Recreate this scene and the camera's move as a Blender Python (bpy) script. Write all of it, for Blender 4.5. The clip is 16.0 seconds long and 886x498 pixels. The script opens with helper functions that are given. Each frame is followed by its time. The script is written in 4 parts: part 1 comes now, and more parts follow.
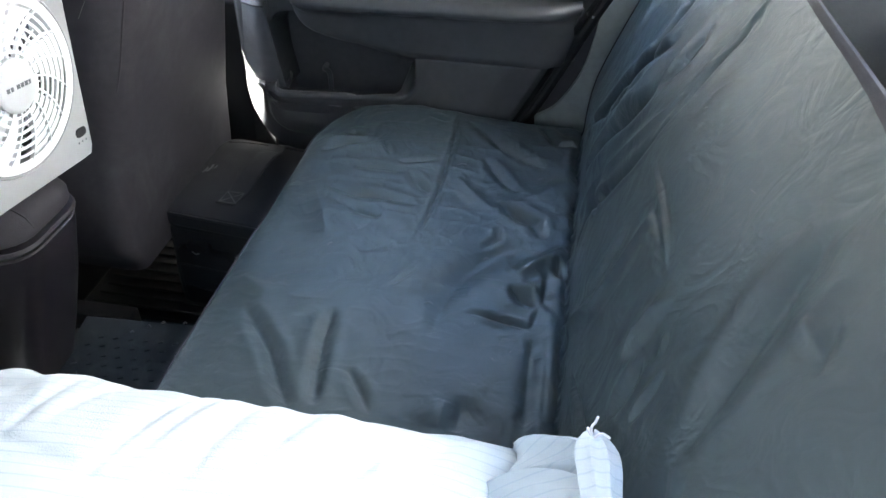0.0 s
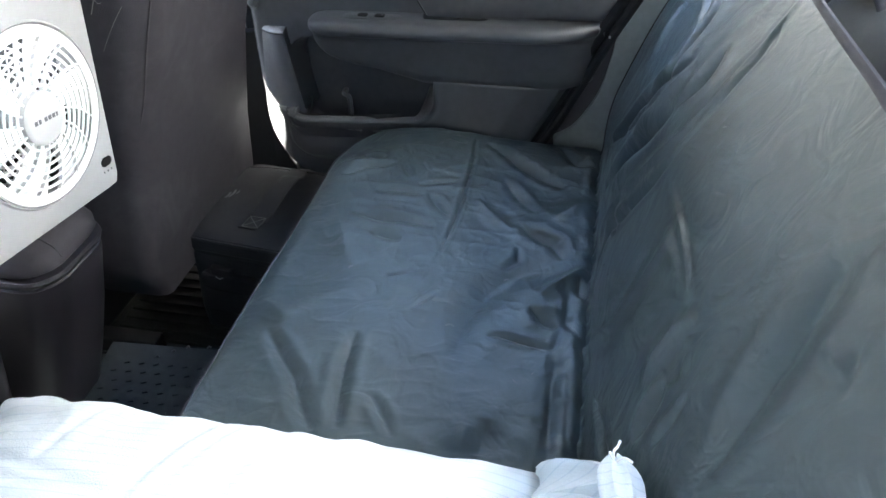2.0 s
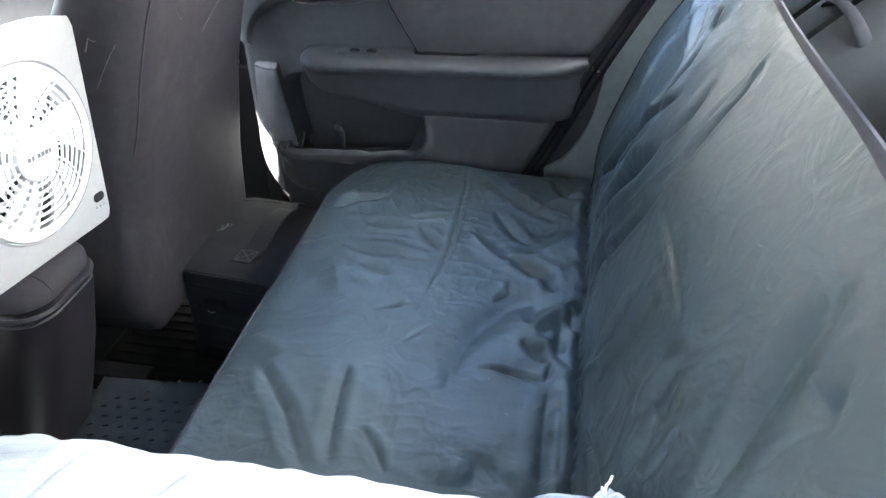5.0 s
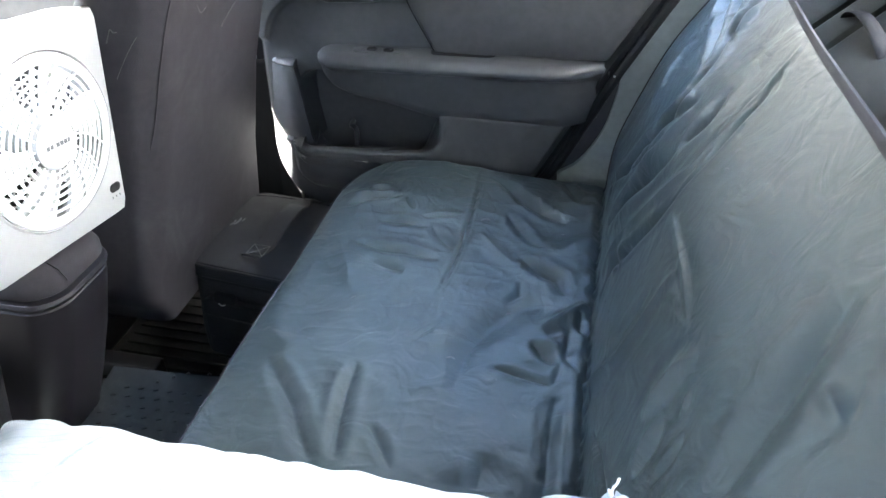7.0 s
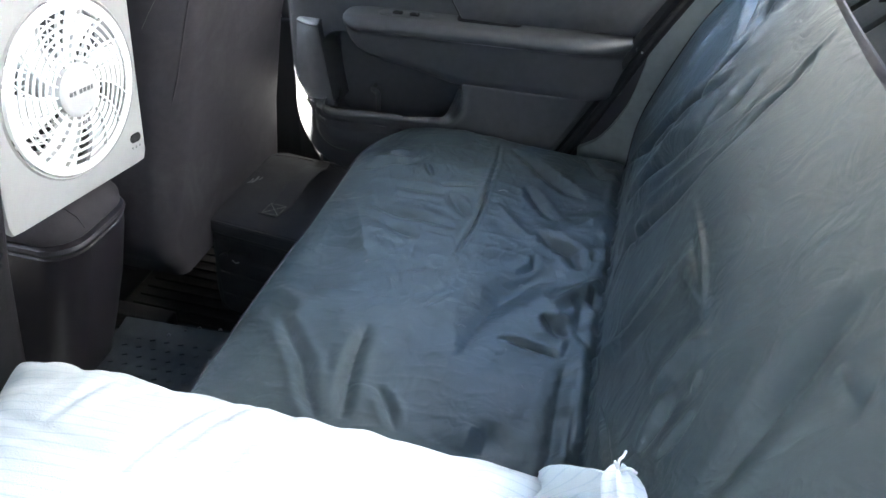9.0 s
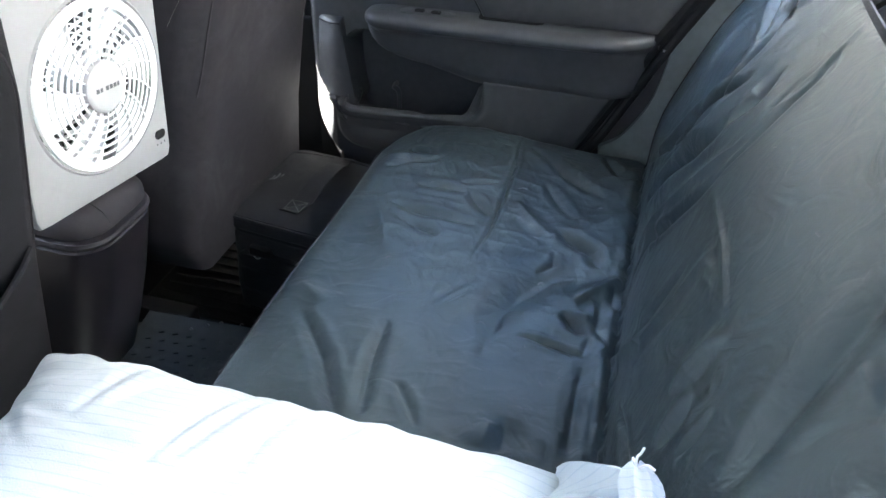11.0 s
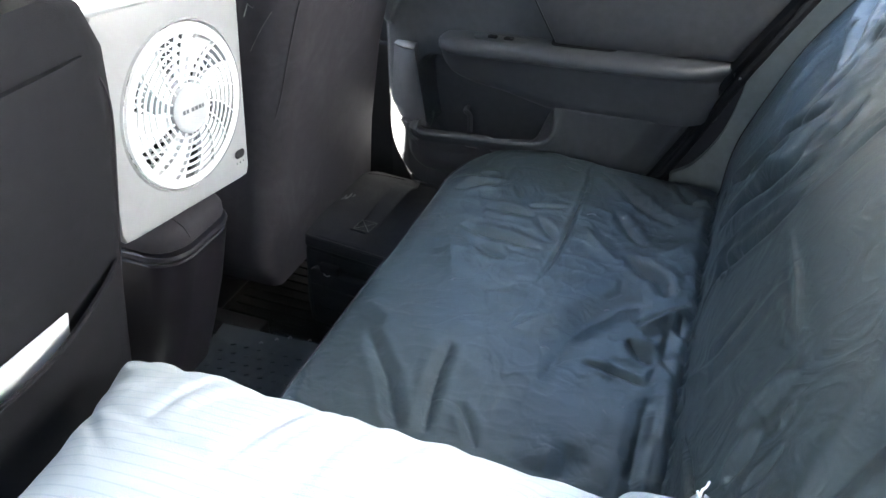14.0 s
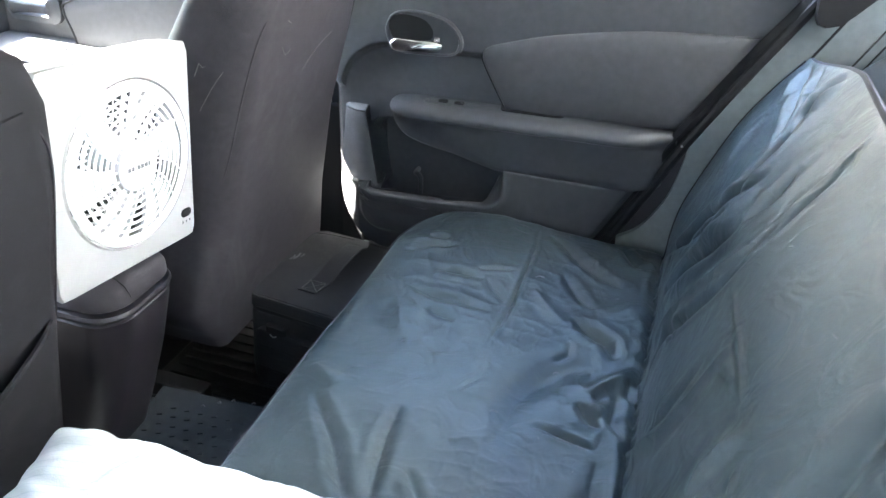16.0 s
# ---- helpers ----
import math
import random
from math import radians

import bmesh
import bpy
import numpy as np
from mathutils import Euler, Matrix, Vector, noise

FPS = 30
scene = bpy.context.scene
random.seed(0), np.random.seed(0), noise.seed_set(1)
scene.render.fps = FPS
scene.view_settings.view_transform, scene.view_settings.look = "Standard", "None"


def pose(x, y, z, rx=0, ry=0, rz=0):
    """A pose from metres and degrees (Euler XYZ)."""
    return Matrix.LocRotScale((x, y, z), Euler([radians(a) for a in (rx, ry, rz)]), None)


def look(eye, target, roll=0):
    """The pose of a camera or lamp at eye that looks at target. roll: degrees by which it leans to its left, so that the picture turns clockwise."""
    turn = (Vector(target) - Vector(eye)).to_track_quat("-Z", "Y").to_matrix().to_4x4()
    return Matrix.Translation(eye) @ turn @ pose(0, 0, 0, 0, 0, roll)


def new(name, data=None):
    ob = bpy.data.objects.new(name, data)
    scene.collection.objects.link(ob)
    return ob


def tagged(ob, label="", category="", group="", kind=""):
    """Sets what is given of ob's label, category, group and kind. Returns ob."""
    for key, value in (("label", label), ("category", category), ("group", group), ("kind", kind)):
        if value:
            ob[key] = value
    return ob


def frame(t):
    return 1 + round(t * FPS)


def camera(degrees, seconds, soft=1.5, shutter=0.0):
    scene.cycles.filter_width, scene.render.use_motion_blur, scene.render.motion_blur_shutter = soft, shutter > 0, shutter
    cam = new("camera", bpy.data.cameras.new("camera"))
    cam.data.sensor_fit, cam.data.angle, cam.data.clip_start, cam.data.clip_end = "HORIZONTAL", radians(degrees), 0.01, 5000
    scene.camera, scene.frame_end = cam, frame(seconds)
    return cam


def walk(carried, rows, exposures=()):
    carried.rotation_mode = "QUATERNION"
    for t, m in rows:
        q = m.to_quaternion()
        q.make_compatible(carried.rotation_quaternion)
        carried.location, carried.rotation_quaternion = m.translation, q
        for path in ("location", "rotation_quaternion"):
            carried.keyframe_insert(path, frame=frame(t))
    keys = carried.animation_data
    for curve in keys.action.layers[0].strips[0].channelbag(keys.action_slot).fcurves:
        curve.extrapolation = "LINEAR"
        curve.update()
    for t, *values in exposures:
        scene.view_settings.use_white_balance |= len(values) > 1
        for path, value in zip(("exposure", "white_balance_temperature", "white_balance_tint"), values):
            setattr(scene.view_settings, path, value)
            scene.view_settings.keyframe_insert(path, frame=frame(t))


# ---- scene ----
cam = camera(60.1, 16.0)
PATH = [
    (0, (-0.003, -0.032, 1.167), (-0.283, 1.515, -0.069), 0.5),
    (0.5, (0.001, -0.03, 1.176), (-0.291, 1.53, -0.041), -0.5),
    (1, (0.001, -0.031, 1.179), (-0.309, 1.533, -0.029), -1.4),
    (1.5, (0.001, -0.032, 1.177), (-0.329, 1.532, -0.026), -1.8),
    (2, (0.0, -0.031, 1.174), (-0.342, 1.534, -0.023), -1.6),
    (2.5, (0.0, -0.031, 1.175), (-0.341, 1.539, -0.016), -1.4),
    (3, (0.0, -0.032, 1.174), (-0.337, 1.547, -0.007), -1.1),
    (3.5, (0.001, -0.032, 1.175), (-0.333, 1.556, 0.006), -1.1),
    (4, (0.001, -0.033, 1.178), (-0.329, 1.565, 0.021), -1.3),
    (4.5, (0.003, -0.031, 1.181), (-0.329, 1.578, 0.04), -1.6),
    (7, (-0.001, -0.037, 1.181), (-0.356, 1.574, 0.05), -0.3),
    (7.5, (-0.003, -0.041, 1.171), (-0.37, 1.562, 0.033), 1.1),
    (8, (-0.003, -0.041, 1.17), (-0.377, 1.554, 0.022), 2.2),
    (8.5, (-0.005, -0.042, 1.172), (-0.379, 1.536, 0.001), 2.5),
    (9, (-0.006, -0.041, 1.172), (-0.381, 1.523, -0.016), 2.2),
    (11.5, (-0.005, -0.047, 1.175), (-0.441, 1.498, -0.018), 1.8),
    (12, (-0.005, -0.046, 1.177), (-0.453, 1.503, -0.008), 2.0),
    (12.5, (-0.004, -0.044, 1.181), (-0.458, 1.508, 0.004), 1.2),
    (13, (-0.002, -0.052, 1.191), (-0.487, 1.499, 0.025), 0.8),
    (13.5, (-0.002, -0.052, 1.186), (-0.564, 1.479, 0.028), -0.4),
    (14, (-0.004, -0.055, 1.181), (-0.601, 1.47, 0.033), -0.3),
    (14.5, (-0.004, -0.051, 1.182), (-0.578, 1.504, 0.064), 1.4),
    (15, (-0.005, -0.048, 1.184), (-0.535, 1.557, 0.114), 2.2),
    (15.5, (-0.003, -0.048, 1.185), (-0.521, 1.582, 0.148), 2.3),
    (16, (-0.004, -0.049, 1.183), (-0.51, 1.597, 0.166), 2.5),
]
EXPOSURES = [(t, stops + 0.87, 6500, 7) for t, stops in ((0, 5.62), (4.5, 6.0), (7, 6.2), (8.5, 5.8), (14, 5.65), (16, 6.27))]
walk(cam, [(t, look(eye, target, roll)) for t, eye, target, roll in PATH], EXPOSURES)

# ---- light ----
world = bpy.data.worlds.new("sky")
scene.world = world
world.use_nodes = True
wn, wl = world.node_tree.nodes, world.node_tree.links
sky = wn.new("ShaderNodeTexSky")
sky.sky_type = "NISHITA"
sky.sun_disc = False
sky.sun_elevation = radians(52.4)
sky.sun_rotation = radians(-102.7)
wl.new(sky.outputs[0], wn["Background"].inputs[0])
wn["Background"].inputs[1].default_value = 0.10
sun = new("sun", bpy.data.lights.new("sun", "SUN"))
sun.data.energy = 5.0
sun.data.angle = radians(0.5)
sun.data.color = (1, 0.95, 0.88)
sun.matrix_world = look((-4.0, -0.90, 5.3), (0, 0, 0))


# ---- materials ----
def material(name, color, rough=0.6, metal=0.0, grain=0.25, grain_scale=60.0, stain=0.25, stain_scale=6.0, bump=0.15, bump_scale=300.0, sheen=0.0, spec=0.5, dust=0.0, dust_color=(0.25, 0.25, 0.24), dust_scale=9.0, coat=0.0, crumple=0.0, crumple_scale=14.0):
    """A principled surface with fine grain, broad stains, pale dust and relief, in object space."""
    m = bpy.data.materials.new(name)
    m.use_nodes = True
    n, l = m.node_tree.nodes, m.node_tree.links
    b = n["Principled BSDF"]
    tex = n.new("ShaderNodeTexCoord")
    fine, broad, relief = (n.new("ShaderNodeTexNoise") for _ in range(3))
    for node, s in ((fine, grain_scale), (broad, stain_scale), (relief, bump_scale)):
        node.inputs["Scale"].default_value = s
        node.inputs["Detail"].default_value = 5
        l.new(tex.outputs["Object"], node.inputs["Vector"])
    off = n.new("ShaderNodeMath")
    off.operation = "MULTIPLY_ADD"
    off.inputs[1].default_value = stain * 2
    off.inputs[2].default_value = 1 - grain - stain
    l.new(broad.outputs[0], off.inputs[0])
    add = n.new("ShaderNodeMath")
    add.operation = "MULTIPLY_ADD"
    add.inputs[1].default_value = grain * 2
    l.new(fine.outputs[0], add.inputs[0])
    l.new(off.outputs[0], add.inputs[2])
    mul = n.new("ShaderNodeVectorMath")
    mul.operation = "SCALE"
    mul.inputs[0].default_value = color
    l.new(add.outputs[0], mul.inputs["Scale"])
    out = mul.outputs[0]
    if dust:
        patch = n.new("ShaderNodeTexNoise")
        patch.inputs["Scale"].default_value = dust_scale
        patch.inputs["Detail"].default_value = 8
        patch.inputs["Roughness"].default_value = 0.7
        patch.inputs["Distortion"].default_value = 0.6
        l.new(tex.outputs["Object"], patch.inputs["Vector"])
        ramp = n.new("ShaderNodeMapRange")
        ramp.inputs["From Min"].default_value = 0.52
        ramp.inputs["From Max"].default_value = 0.8
        ramp.inputs["To Max"].default_value = dust
        l.new(patch.outputs[0], ramp.inputs["Value"])
        mix = n.new("ShaderNodeMix")
        mix.data_type = "RGBA"
        mix.inputs[7].default_value = (*dust_color, 1)
        l.new(ramp.outputs[0], mix.inputs[0])
        l.new(out, mix.inputs[6])
        out = mix.outputs[2]
    l.new(out, b.inputs["Base Color"])
    rr = n.new("ShaderNodeMath")
    rr.operation = "MULTIPLY_ADD"
    rr.inputs[1].default_value = 0.25
    rr.inputs[2].default_value = rough - 0.125
    l.new(broad.outputs[0], rr.inputs[0])
    l.new(rr.outputs[0], b.inputs["Roughness"])
    b.inputs["Metallic"].default_value = metal
    b.inputs["Specular IOR Level"].default_value = spec
    b.inputs["Sheen Weight"].default_value = sheen
    b.inputs["Coat Weight"].default_value = coat
    bp = n.new("ShaderNodeBump")
    bp.inputs["Strength"].default_value = bump
    bp.inputs["Distance"].default_value = 0.002
    l.new(relief.outputs[0], bp.inputs["Height"])
    if crumple:
        # sharp-crested creases: a folded noise, broken up by a broader one
        fold_noise, where = n.new("ShaderNodeTexNoise"), n.new("ShaderNodeTexNoise")
        fold_noise.inputs["Scale"].default_value = crumple_scale
        fold_noise.inputs["Detail"].default_value = 3
        fold_noise.inputs["Roughness"].default_value = 0.45
        fold_noise.inputs["Distortion"].default_value = 1.4
        where.inputs["Scale"].default_value = crumple_scale * 0.3
        l.new(tex.outputs["Object"], fold_noise.inputs["Vector"])
        l.new(tex.outputs["Object"], where.inputs["Vector"])
        half_way, crest, patchy = (n.new("ShaderNodeMath") for _ in range(3))
        half_way.operation, half_way.inputs[1].default_value = "SUBTRACT", 0.5
        crest.operation = "ABSOLUTE"
        patchy.operation = "MULTIPLY"
        l.new(fold_noise.outputs[0], half_way.inputs[0])
        l.new(half_way.outputs[0], crest.inputs[0])
        l.new(crest.outputs[0], patchy.inputs[0])
        l.new(where.outputs[0], patchy.inputs[1])
        big = n.new("ShaderNodeBump")
        big.inputs["Strength"].default_value = crumple
        big.inputs["Distance"].default_value = 0.03
        l.new(patchy.outputs[0], big.inputs["Height"])
        l.new(big.outputs[0], bp.inputs["Normal"])
    l.new(bp.outputs[0], b.inputs["Normal"])
    return m


def striped(name, color, line, period, width):
    """Cotton with thin woven stripes along x."""
    m = material(name, color, 0.9, bump=0.35, bump_scale=500, grain=0.04, stain=0.05, sheen=0.2)
    n, l = m.node_tree.nodes, m.node_tree.links
    b = n["Principled BSDF"]
    base = b.inputs["Base Color"].links[0].from_socket
    sep = n.new("ShaderNodeSeparateXYZ")
    tex = n.new("ShaderNodeTexCoord")
    l.new(tex.outputs["Object"], sep.inputs[0])
    wob = n.new("ShaderNodeMath")
    wob.operation = "DIVIDE"
    wob.inputs[1].default_value = period
    l.new(sep.outputs["Y"], wob.inputs[0])
    fr = n.new("ShaderNodeMath")
    fr.operation = "FRACT"
    l.new(wob.outputs[0], fr.inputs[0])
    lt = n.new("ShaderNodeMath")
    lt.operation = "LESS_THAN"
    lt.inputs[1].default_value = width / period
    l.new(fr.outputs[0], lt.inputs[0])
    mix = n.new("ShaderNodeMix")
    mix.data_type = "RGBA"
    mix.inputs[7].default_value = (*line, 1)
    l.new(lt.outputs[0], mix.inputs[0])
    l.new(base, mix.inputs[6])
    l.new(mix.outputs[2], b.inputs["Base Color"])
    return m


NYLON = material("black nylon", (0.0345, 0.0485, 0.0550), 0.42, bump=0.2, bump_scale=1400, grain=0.12, stain=0.2, dust=0.012, dust_color=(0.2, 0.21, 0.21), dust_scale=5, spec=0.33, crumple=0.3)
BINDING = material("dark grey binding tape", (0.036, 0.036, 0.044), 0.85, spec=0.2, bump=0.4, bump_scale=900)
PLASTIC = material("black grained plastic", (0.057, 0.059, 0.062), 0.46, bump=0.35, bump_scale=900, dust=0.05)
SOFT = material("black padded vinyl", (0.063, 0.064, 0.067), 0.52, bump=0.3, bump_scale=700, dust=0.04)
DARK = material("matt black plastic", (0.009, 0.009, 0.010), 0.7, spec=0.35)
GLOSSY = material("satin black plastic", (0.052, 0.055, 0.059), 0.46, bump=0.2, bump_scale=700)
LEATHER = material("black leatherette", (0.0305, 0.0280, 0.0315), 0.66, spec=0.16, bump=0.22, bump_scale=420, dust=0.09, dust_scale=7)
CONSOLE = material("satin black moulded plastic", (0.0140, 0.0122, 0.0152), 0.46, spec=0.4, bump=0.25, bump_scale=700, dust=0.03)
THREAD = material("grey seam thread", (0.07, 0.068, 0.065), 0.7)
CLOTH = material("black seat cloth", (0.010, 0.010, 0.012), 0.9, bump=0.6, bump_scale=1000, dust=0.03, spec=0.2)
WHITE = material("white plastic", (0.35, 0.35, 0.345), 0.35, bump=0.04, grain=0.03, stain=0.05)
GRILLE = material("bright white plastic", (0.82, 0.82, 0.81), 0.3, bump=0.02, grain=0.02, stain=0.03)
HUB = material("pale grey plastic", (0.50, 0.50, 0.50), 0.4, bump=0.04, grain=0.03, stain=0.05)
PRINT = material("dark grey print", (0.12, 0.12, 0.13), 0.6)
COTTON = striped("white striped cotton", (0.50, 0.55, 0.59), (0.42, 0.485, 0.545), 0.013, 0.0018)
STRING = material("white cotton thread", (0.75, 0.75, 0.74), 0.9)
TRIM = material("grey pillar trim plastic", (0.15, 0.17, 0.168), 0.6, bump=0.3, bump_scale=800, dust=0.05)
SEATGREY = material("dark grey seat vinyl", (0.017, 0.0185, 0.0165), 0.8, spec=0.2, bump=0.35, bump_scale=600)
CARPET = material("black carpet", (0.016, 0.014, 0.014), 0.95, bump=0.9, bump_scale=900, dust=0.05)
CANVAS = material("black bag canvas", (0.0066, 0.0068, 0.0092), 0.8, bump=0.7, bump_scale=1300, dust=0.08, dust_scale=12)
WEB = material("black webbing", (0.0058, 0.006, 0.0082), 0.75, bump=0.8, bump_scale=1500)
RUBBER = material("black rubber", (0.026, 0.031, 0.034), 0.6, spec=0.25, bump=0.3, bump_scale=500, dust=0.12, dust_scale=20)
RIBBED = material("dark ribbed rubber", (0.0065, 0.0063, 0.007), 0.75, spec=0.2, bump=0.3, bump_scale=500, dust=0.06, dust_scale=20)
CHROME = material("polished chrome", (0.8, 0.8, 0.8), 0.14, metal=1.0, bump=0.02, stain=0.05, grain=0.05)
STEEL = material("dull steel", (0.35, 0.35, 0.36), 0.4, metal=1.0)
PATCH = material("worn pale print", (0.10, 0.10, 0.105), 0.8, dust=0.3)
SCUFF = material("pale scuff", (0.085, 0.083, 0.076), 0.8)
PAPER = material("white paper", (0.8, 0.8, 0.78), 0.8, grain=0.03, stain=0.05)
HEADLINER = material("grey headliner cloth", (0.30, 0.305, 0.30), 0.95, bump=0.5, bump_scale=900)
PAINT = material("dark grey car paint", (0.05, 0.052, 0.055), 0.3, grain=0.03, stain=0.05, coat=0.5)
STUCCO = material("dark wall render", (0.12, 0.122, 0.122), 0.9, bump=0.8, bump_scale=150, stain_scale=1.2)
PALEWALL = material("pale wall render", (0.35, 0.352, 0.365), 0.9, bump=0.8, bump_scale=150, stain_scale=1.2, grain=0.05, stain=0.06)
CONCRETE = material("worn asphalt", (0.07, 0.07, 0.068), 0.9, bump=0.8, bump_scale=200, stain_scale=1.5)


TINTED = bpy.data.materials.new("tinted glass")
TINTED.use_nodes = True
tn, tl = TINTED.node_tree.nodes, TINTED.node_tree.links
clear, shine, both = tn.new("ShaderNodeBsdfTransparent"), tn.new("ShaderNodeBsdfGlossy"), tn.new("ShaderNodeMixShader")
clear.inputs[0].default_value = (0.82, 0.82, 0.81, 1)
shine.inputs["Roughness"].default_value = 0.02
both.inputs[0].default_value = 0.05
tl.new(clear.outputs[0], both.inputs[1])
tl.new(shine.outputs[0], both.inputs[2])
tl.new(both.outputs[0], tn["Material Output"].inputs[0])


# ---- helpers for things ----
def thing(name, label, category, at=None, group="", kind=""):
    ob = new(name)
    ob.matrix_world = at or Matrix.Identity(4)
    ob.empty_display_size = 0.05
    return tagged(ob, label, category, group, kind)


def part(name, bm, mat, parent=None, label="", smooth=35, own=False):
    """Links a bmesh as one mesh object. Its coordinates are the world's, or with own=True its parent's."""
    me = bpy.data.meshes.new(name)
    bmesh.ops.recalc_face_normals(bm, faces=bm.faces)
    bm.to_mesh(me)
    bm.free()
    me.materials.append(mat)
    if smooth:
        me.shade_smooth()
        me.set_sharp_from_angle(angle=radians(smooth))
    return hang(name, me, parent, label, own)


def hang(name, me, parent=None, label="", own=False):
    ob = new(name, me)
    if parent is not None:
        ob.parent = parent
        if not own:
            up = parent.matrix_world
            ob.matrix_parent_inverse = up.inverted()
    return tagged(ob, label)


def box(lo, hi, bevel=0.0, seg=3, bm=None):
    bm = bm or bmesh.new()
    c = [(a + b) / 2 for a, b in zip(lo, hi)]
    s = [b - a for a, b in zip(lo, hi)]
    r = bmesh.ops.create_cube(bm, size=1, matrix=Matrix.LocRotScale(c, None, s))
    if bevel:
        es = list({e for v in r["verts"] for e in v.link_edges})
        bmesh.ops.bevel(bm, geom=es, offset=bevel, segments=seg, affect="EDGES", profile=0.5)
    return bm


def loft(loops, closed=True, caps=True, bm=None):
    """Skins loops of equally many points."""
    bm = bm or bmesh.new()
    rings = [[bm.verts.new(p) for p in loop] for loop in loops]
    k = len(rings[0])
    for a, b in zip(rings, rings[1:]):
        for i in range(k if closed else k - 1):
            j = (i + 1) % k
            bm.faces.new((a[i], a[j], b[j], b[i]))
    if caps and closed:
        bm.faces.new(rings[0])
        bm.faces.new(rings[-1][::-1])
    return bm


def rrect(hx, hy, r, n=6, cx=0.0, cy=0.0):
    """A rounded rectangle as 2D points."""
    r = min(r, hx * 0.999, hy * 0.999)
    pts = []
    for k, (sx, sy) in enumerate(((1, 1), (-1, 1), (-1, -1), (1, -1))):
        for i in range(n + 1):
            a = math.pi / 2 * (k + i / n)
            pts.append((cx + sx * (hx - r) + r * math.cos(a), cy + sy * (hy - r) + r * math.sin(a)))
    return pts


def tube(points, radius, sides=8, bm=None, flat=1.0, cyclic=False):
    """A round bar along points; flat squeezes it along its second normal."""
    pts = [Vector(p) for p in points]
    loops = []
    prev = None
    for i, p in enumerate(pts):
        d = (pts[(i + 1) % len(pts)] - pts[i - 1]) if cyclic else (pts[min(i + 1, len(pts) - 1)] - pts[max(i - 1, 0)])
        d.normalize()
        side = d.cross(prev if prev is not None else (Vector((0, 0, 1)) if abs(d.z) < 0.9 else Vector((1, 0, 0))))
        if prev is not None:
            up = prev - d * prev.dot(d)
            up.normalize()
            side = d.cross(up)
        else:
            side.normalize()
            up = side.cross(d)
        prev = up
        loops.append([p + radius * (math.cos(2 * math.pi * k / sides) * side + flat * math.sin(2 * math.pi * k / sides) * up) for k in range(sides)])
    if cyclic:
        loops.append(loops[0])
        bm = loft(loops, caps=False, bm=bm)
        bmesh.ops.remove_doubles(bm, verts=bm.verts, dist=1e-6)
        return bm
    return loft(loops, bm=bm)


def smooth_line(points, per=8):
    """Catmull-Rom through points."""
    p = [Vector(q) for q in points]
    p = [2 * p[0] - p[1]] + p + [2 * p[-1] - p[-2]]
    out = []
    for i in range(1, len(p) - 2):
        for k in range(per):
            t = k / per
            out.append(0.5 * (2 * p[i] + (p[i + 1] - p[i - 1]) * t + (2 * p[i - 1] - 5 * p[i] + 4 * p[i + 1] - p[i + 2]) * t * t + (3 * p[i] - p[i - 1] - 3 * p[i + 1] + p[i + 2]) * t ** 3))
    return out + [p[-2]]


def plate(outline, axis, lo, hi, bevel=0.0, seg=2):
    """A flat outline of 2D points, drawn out along an axis between lo and hi."""
    put = {"x": lambda a, b, c: (c, a, b), "y": lambda a, b, c: (a, c, b), "z": lambda a, b, c: (a, b, c)}[axis]
    bm = loft([[put(a, b, c) for a, b in outline] for c in (lo, hi)])
    if bevel:
        es = [e for e in bm.edges if len(e.link_faces) == 2 and any(len(f.verts) > 4 for f in e.link_faces)]
        bmesh.ops.bevel(bm, geom=es, offset=bevel, segments=seg, affect="EDGES", profile=0.5)
    return bm


def smooth01(v):
    v = np.clip(v, 0, 1)
    return v * v * (3 - 2 * v)


def lattice(a, b, size, seed):
    """Smooth random heights, -1 to 1, over two coordinates, with bumps of a given size."""
    rng = np.random.RandomState(seed)
    g = rng.uniform(-1, 1, (64, 64))
    u, v = np.asarray(a) / size + 500, np.asarray(b) / size + 500
    i, j = np.floor(u).astype(int), np.floor(v).astype(int)
    fu, fv = u - i, v - j
    fu, fv = fu * fu * (3 - 2 * fu), fv * fv * (3 - 2 * fv)
    at = lambda p, q: g[p % 64, q % 64]
    return (at(i, j) * (1 - fu) + at(i + 1, j) * fu) * (1 - fv) + (at(i, j + 1) * (1 - fu) + at(i + 1, j + 1) * fu) * fv


def sheet(P, bm=None, flip=False):
    """A bmesh from a grid of places, rows x columns x 3."""
    bm = bm or bmesh.new()
    rows, cols = P.shape[:2]
    vs = [[bm.verts.new(P[i, j]) for j in range(cols)] for i in range(rows)]
    for i in range(rows - 1):
        for j in range(cols - 1):
            q = (vs[i][j], vs[i][j + 1], vs[i + 1][j + 1], vs[i + 1][j])
            bm.faces.new(q[::-1] if flip else q)
    return bm


def grid_normals(P):
    du, dv = np.gradient(P, axis=0), np.gradient(P, axis=1)
    n = np.cross(du, dv)
    return n / (np.linalg.norm(n, axis=2, keepdims=True) + 1e-12)


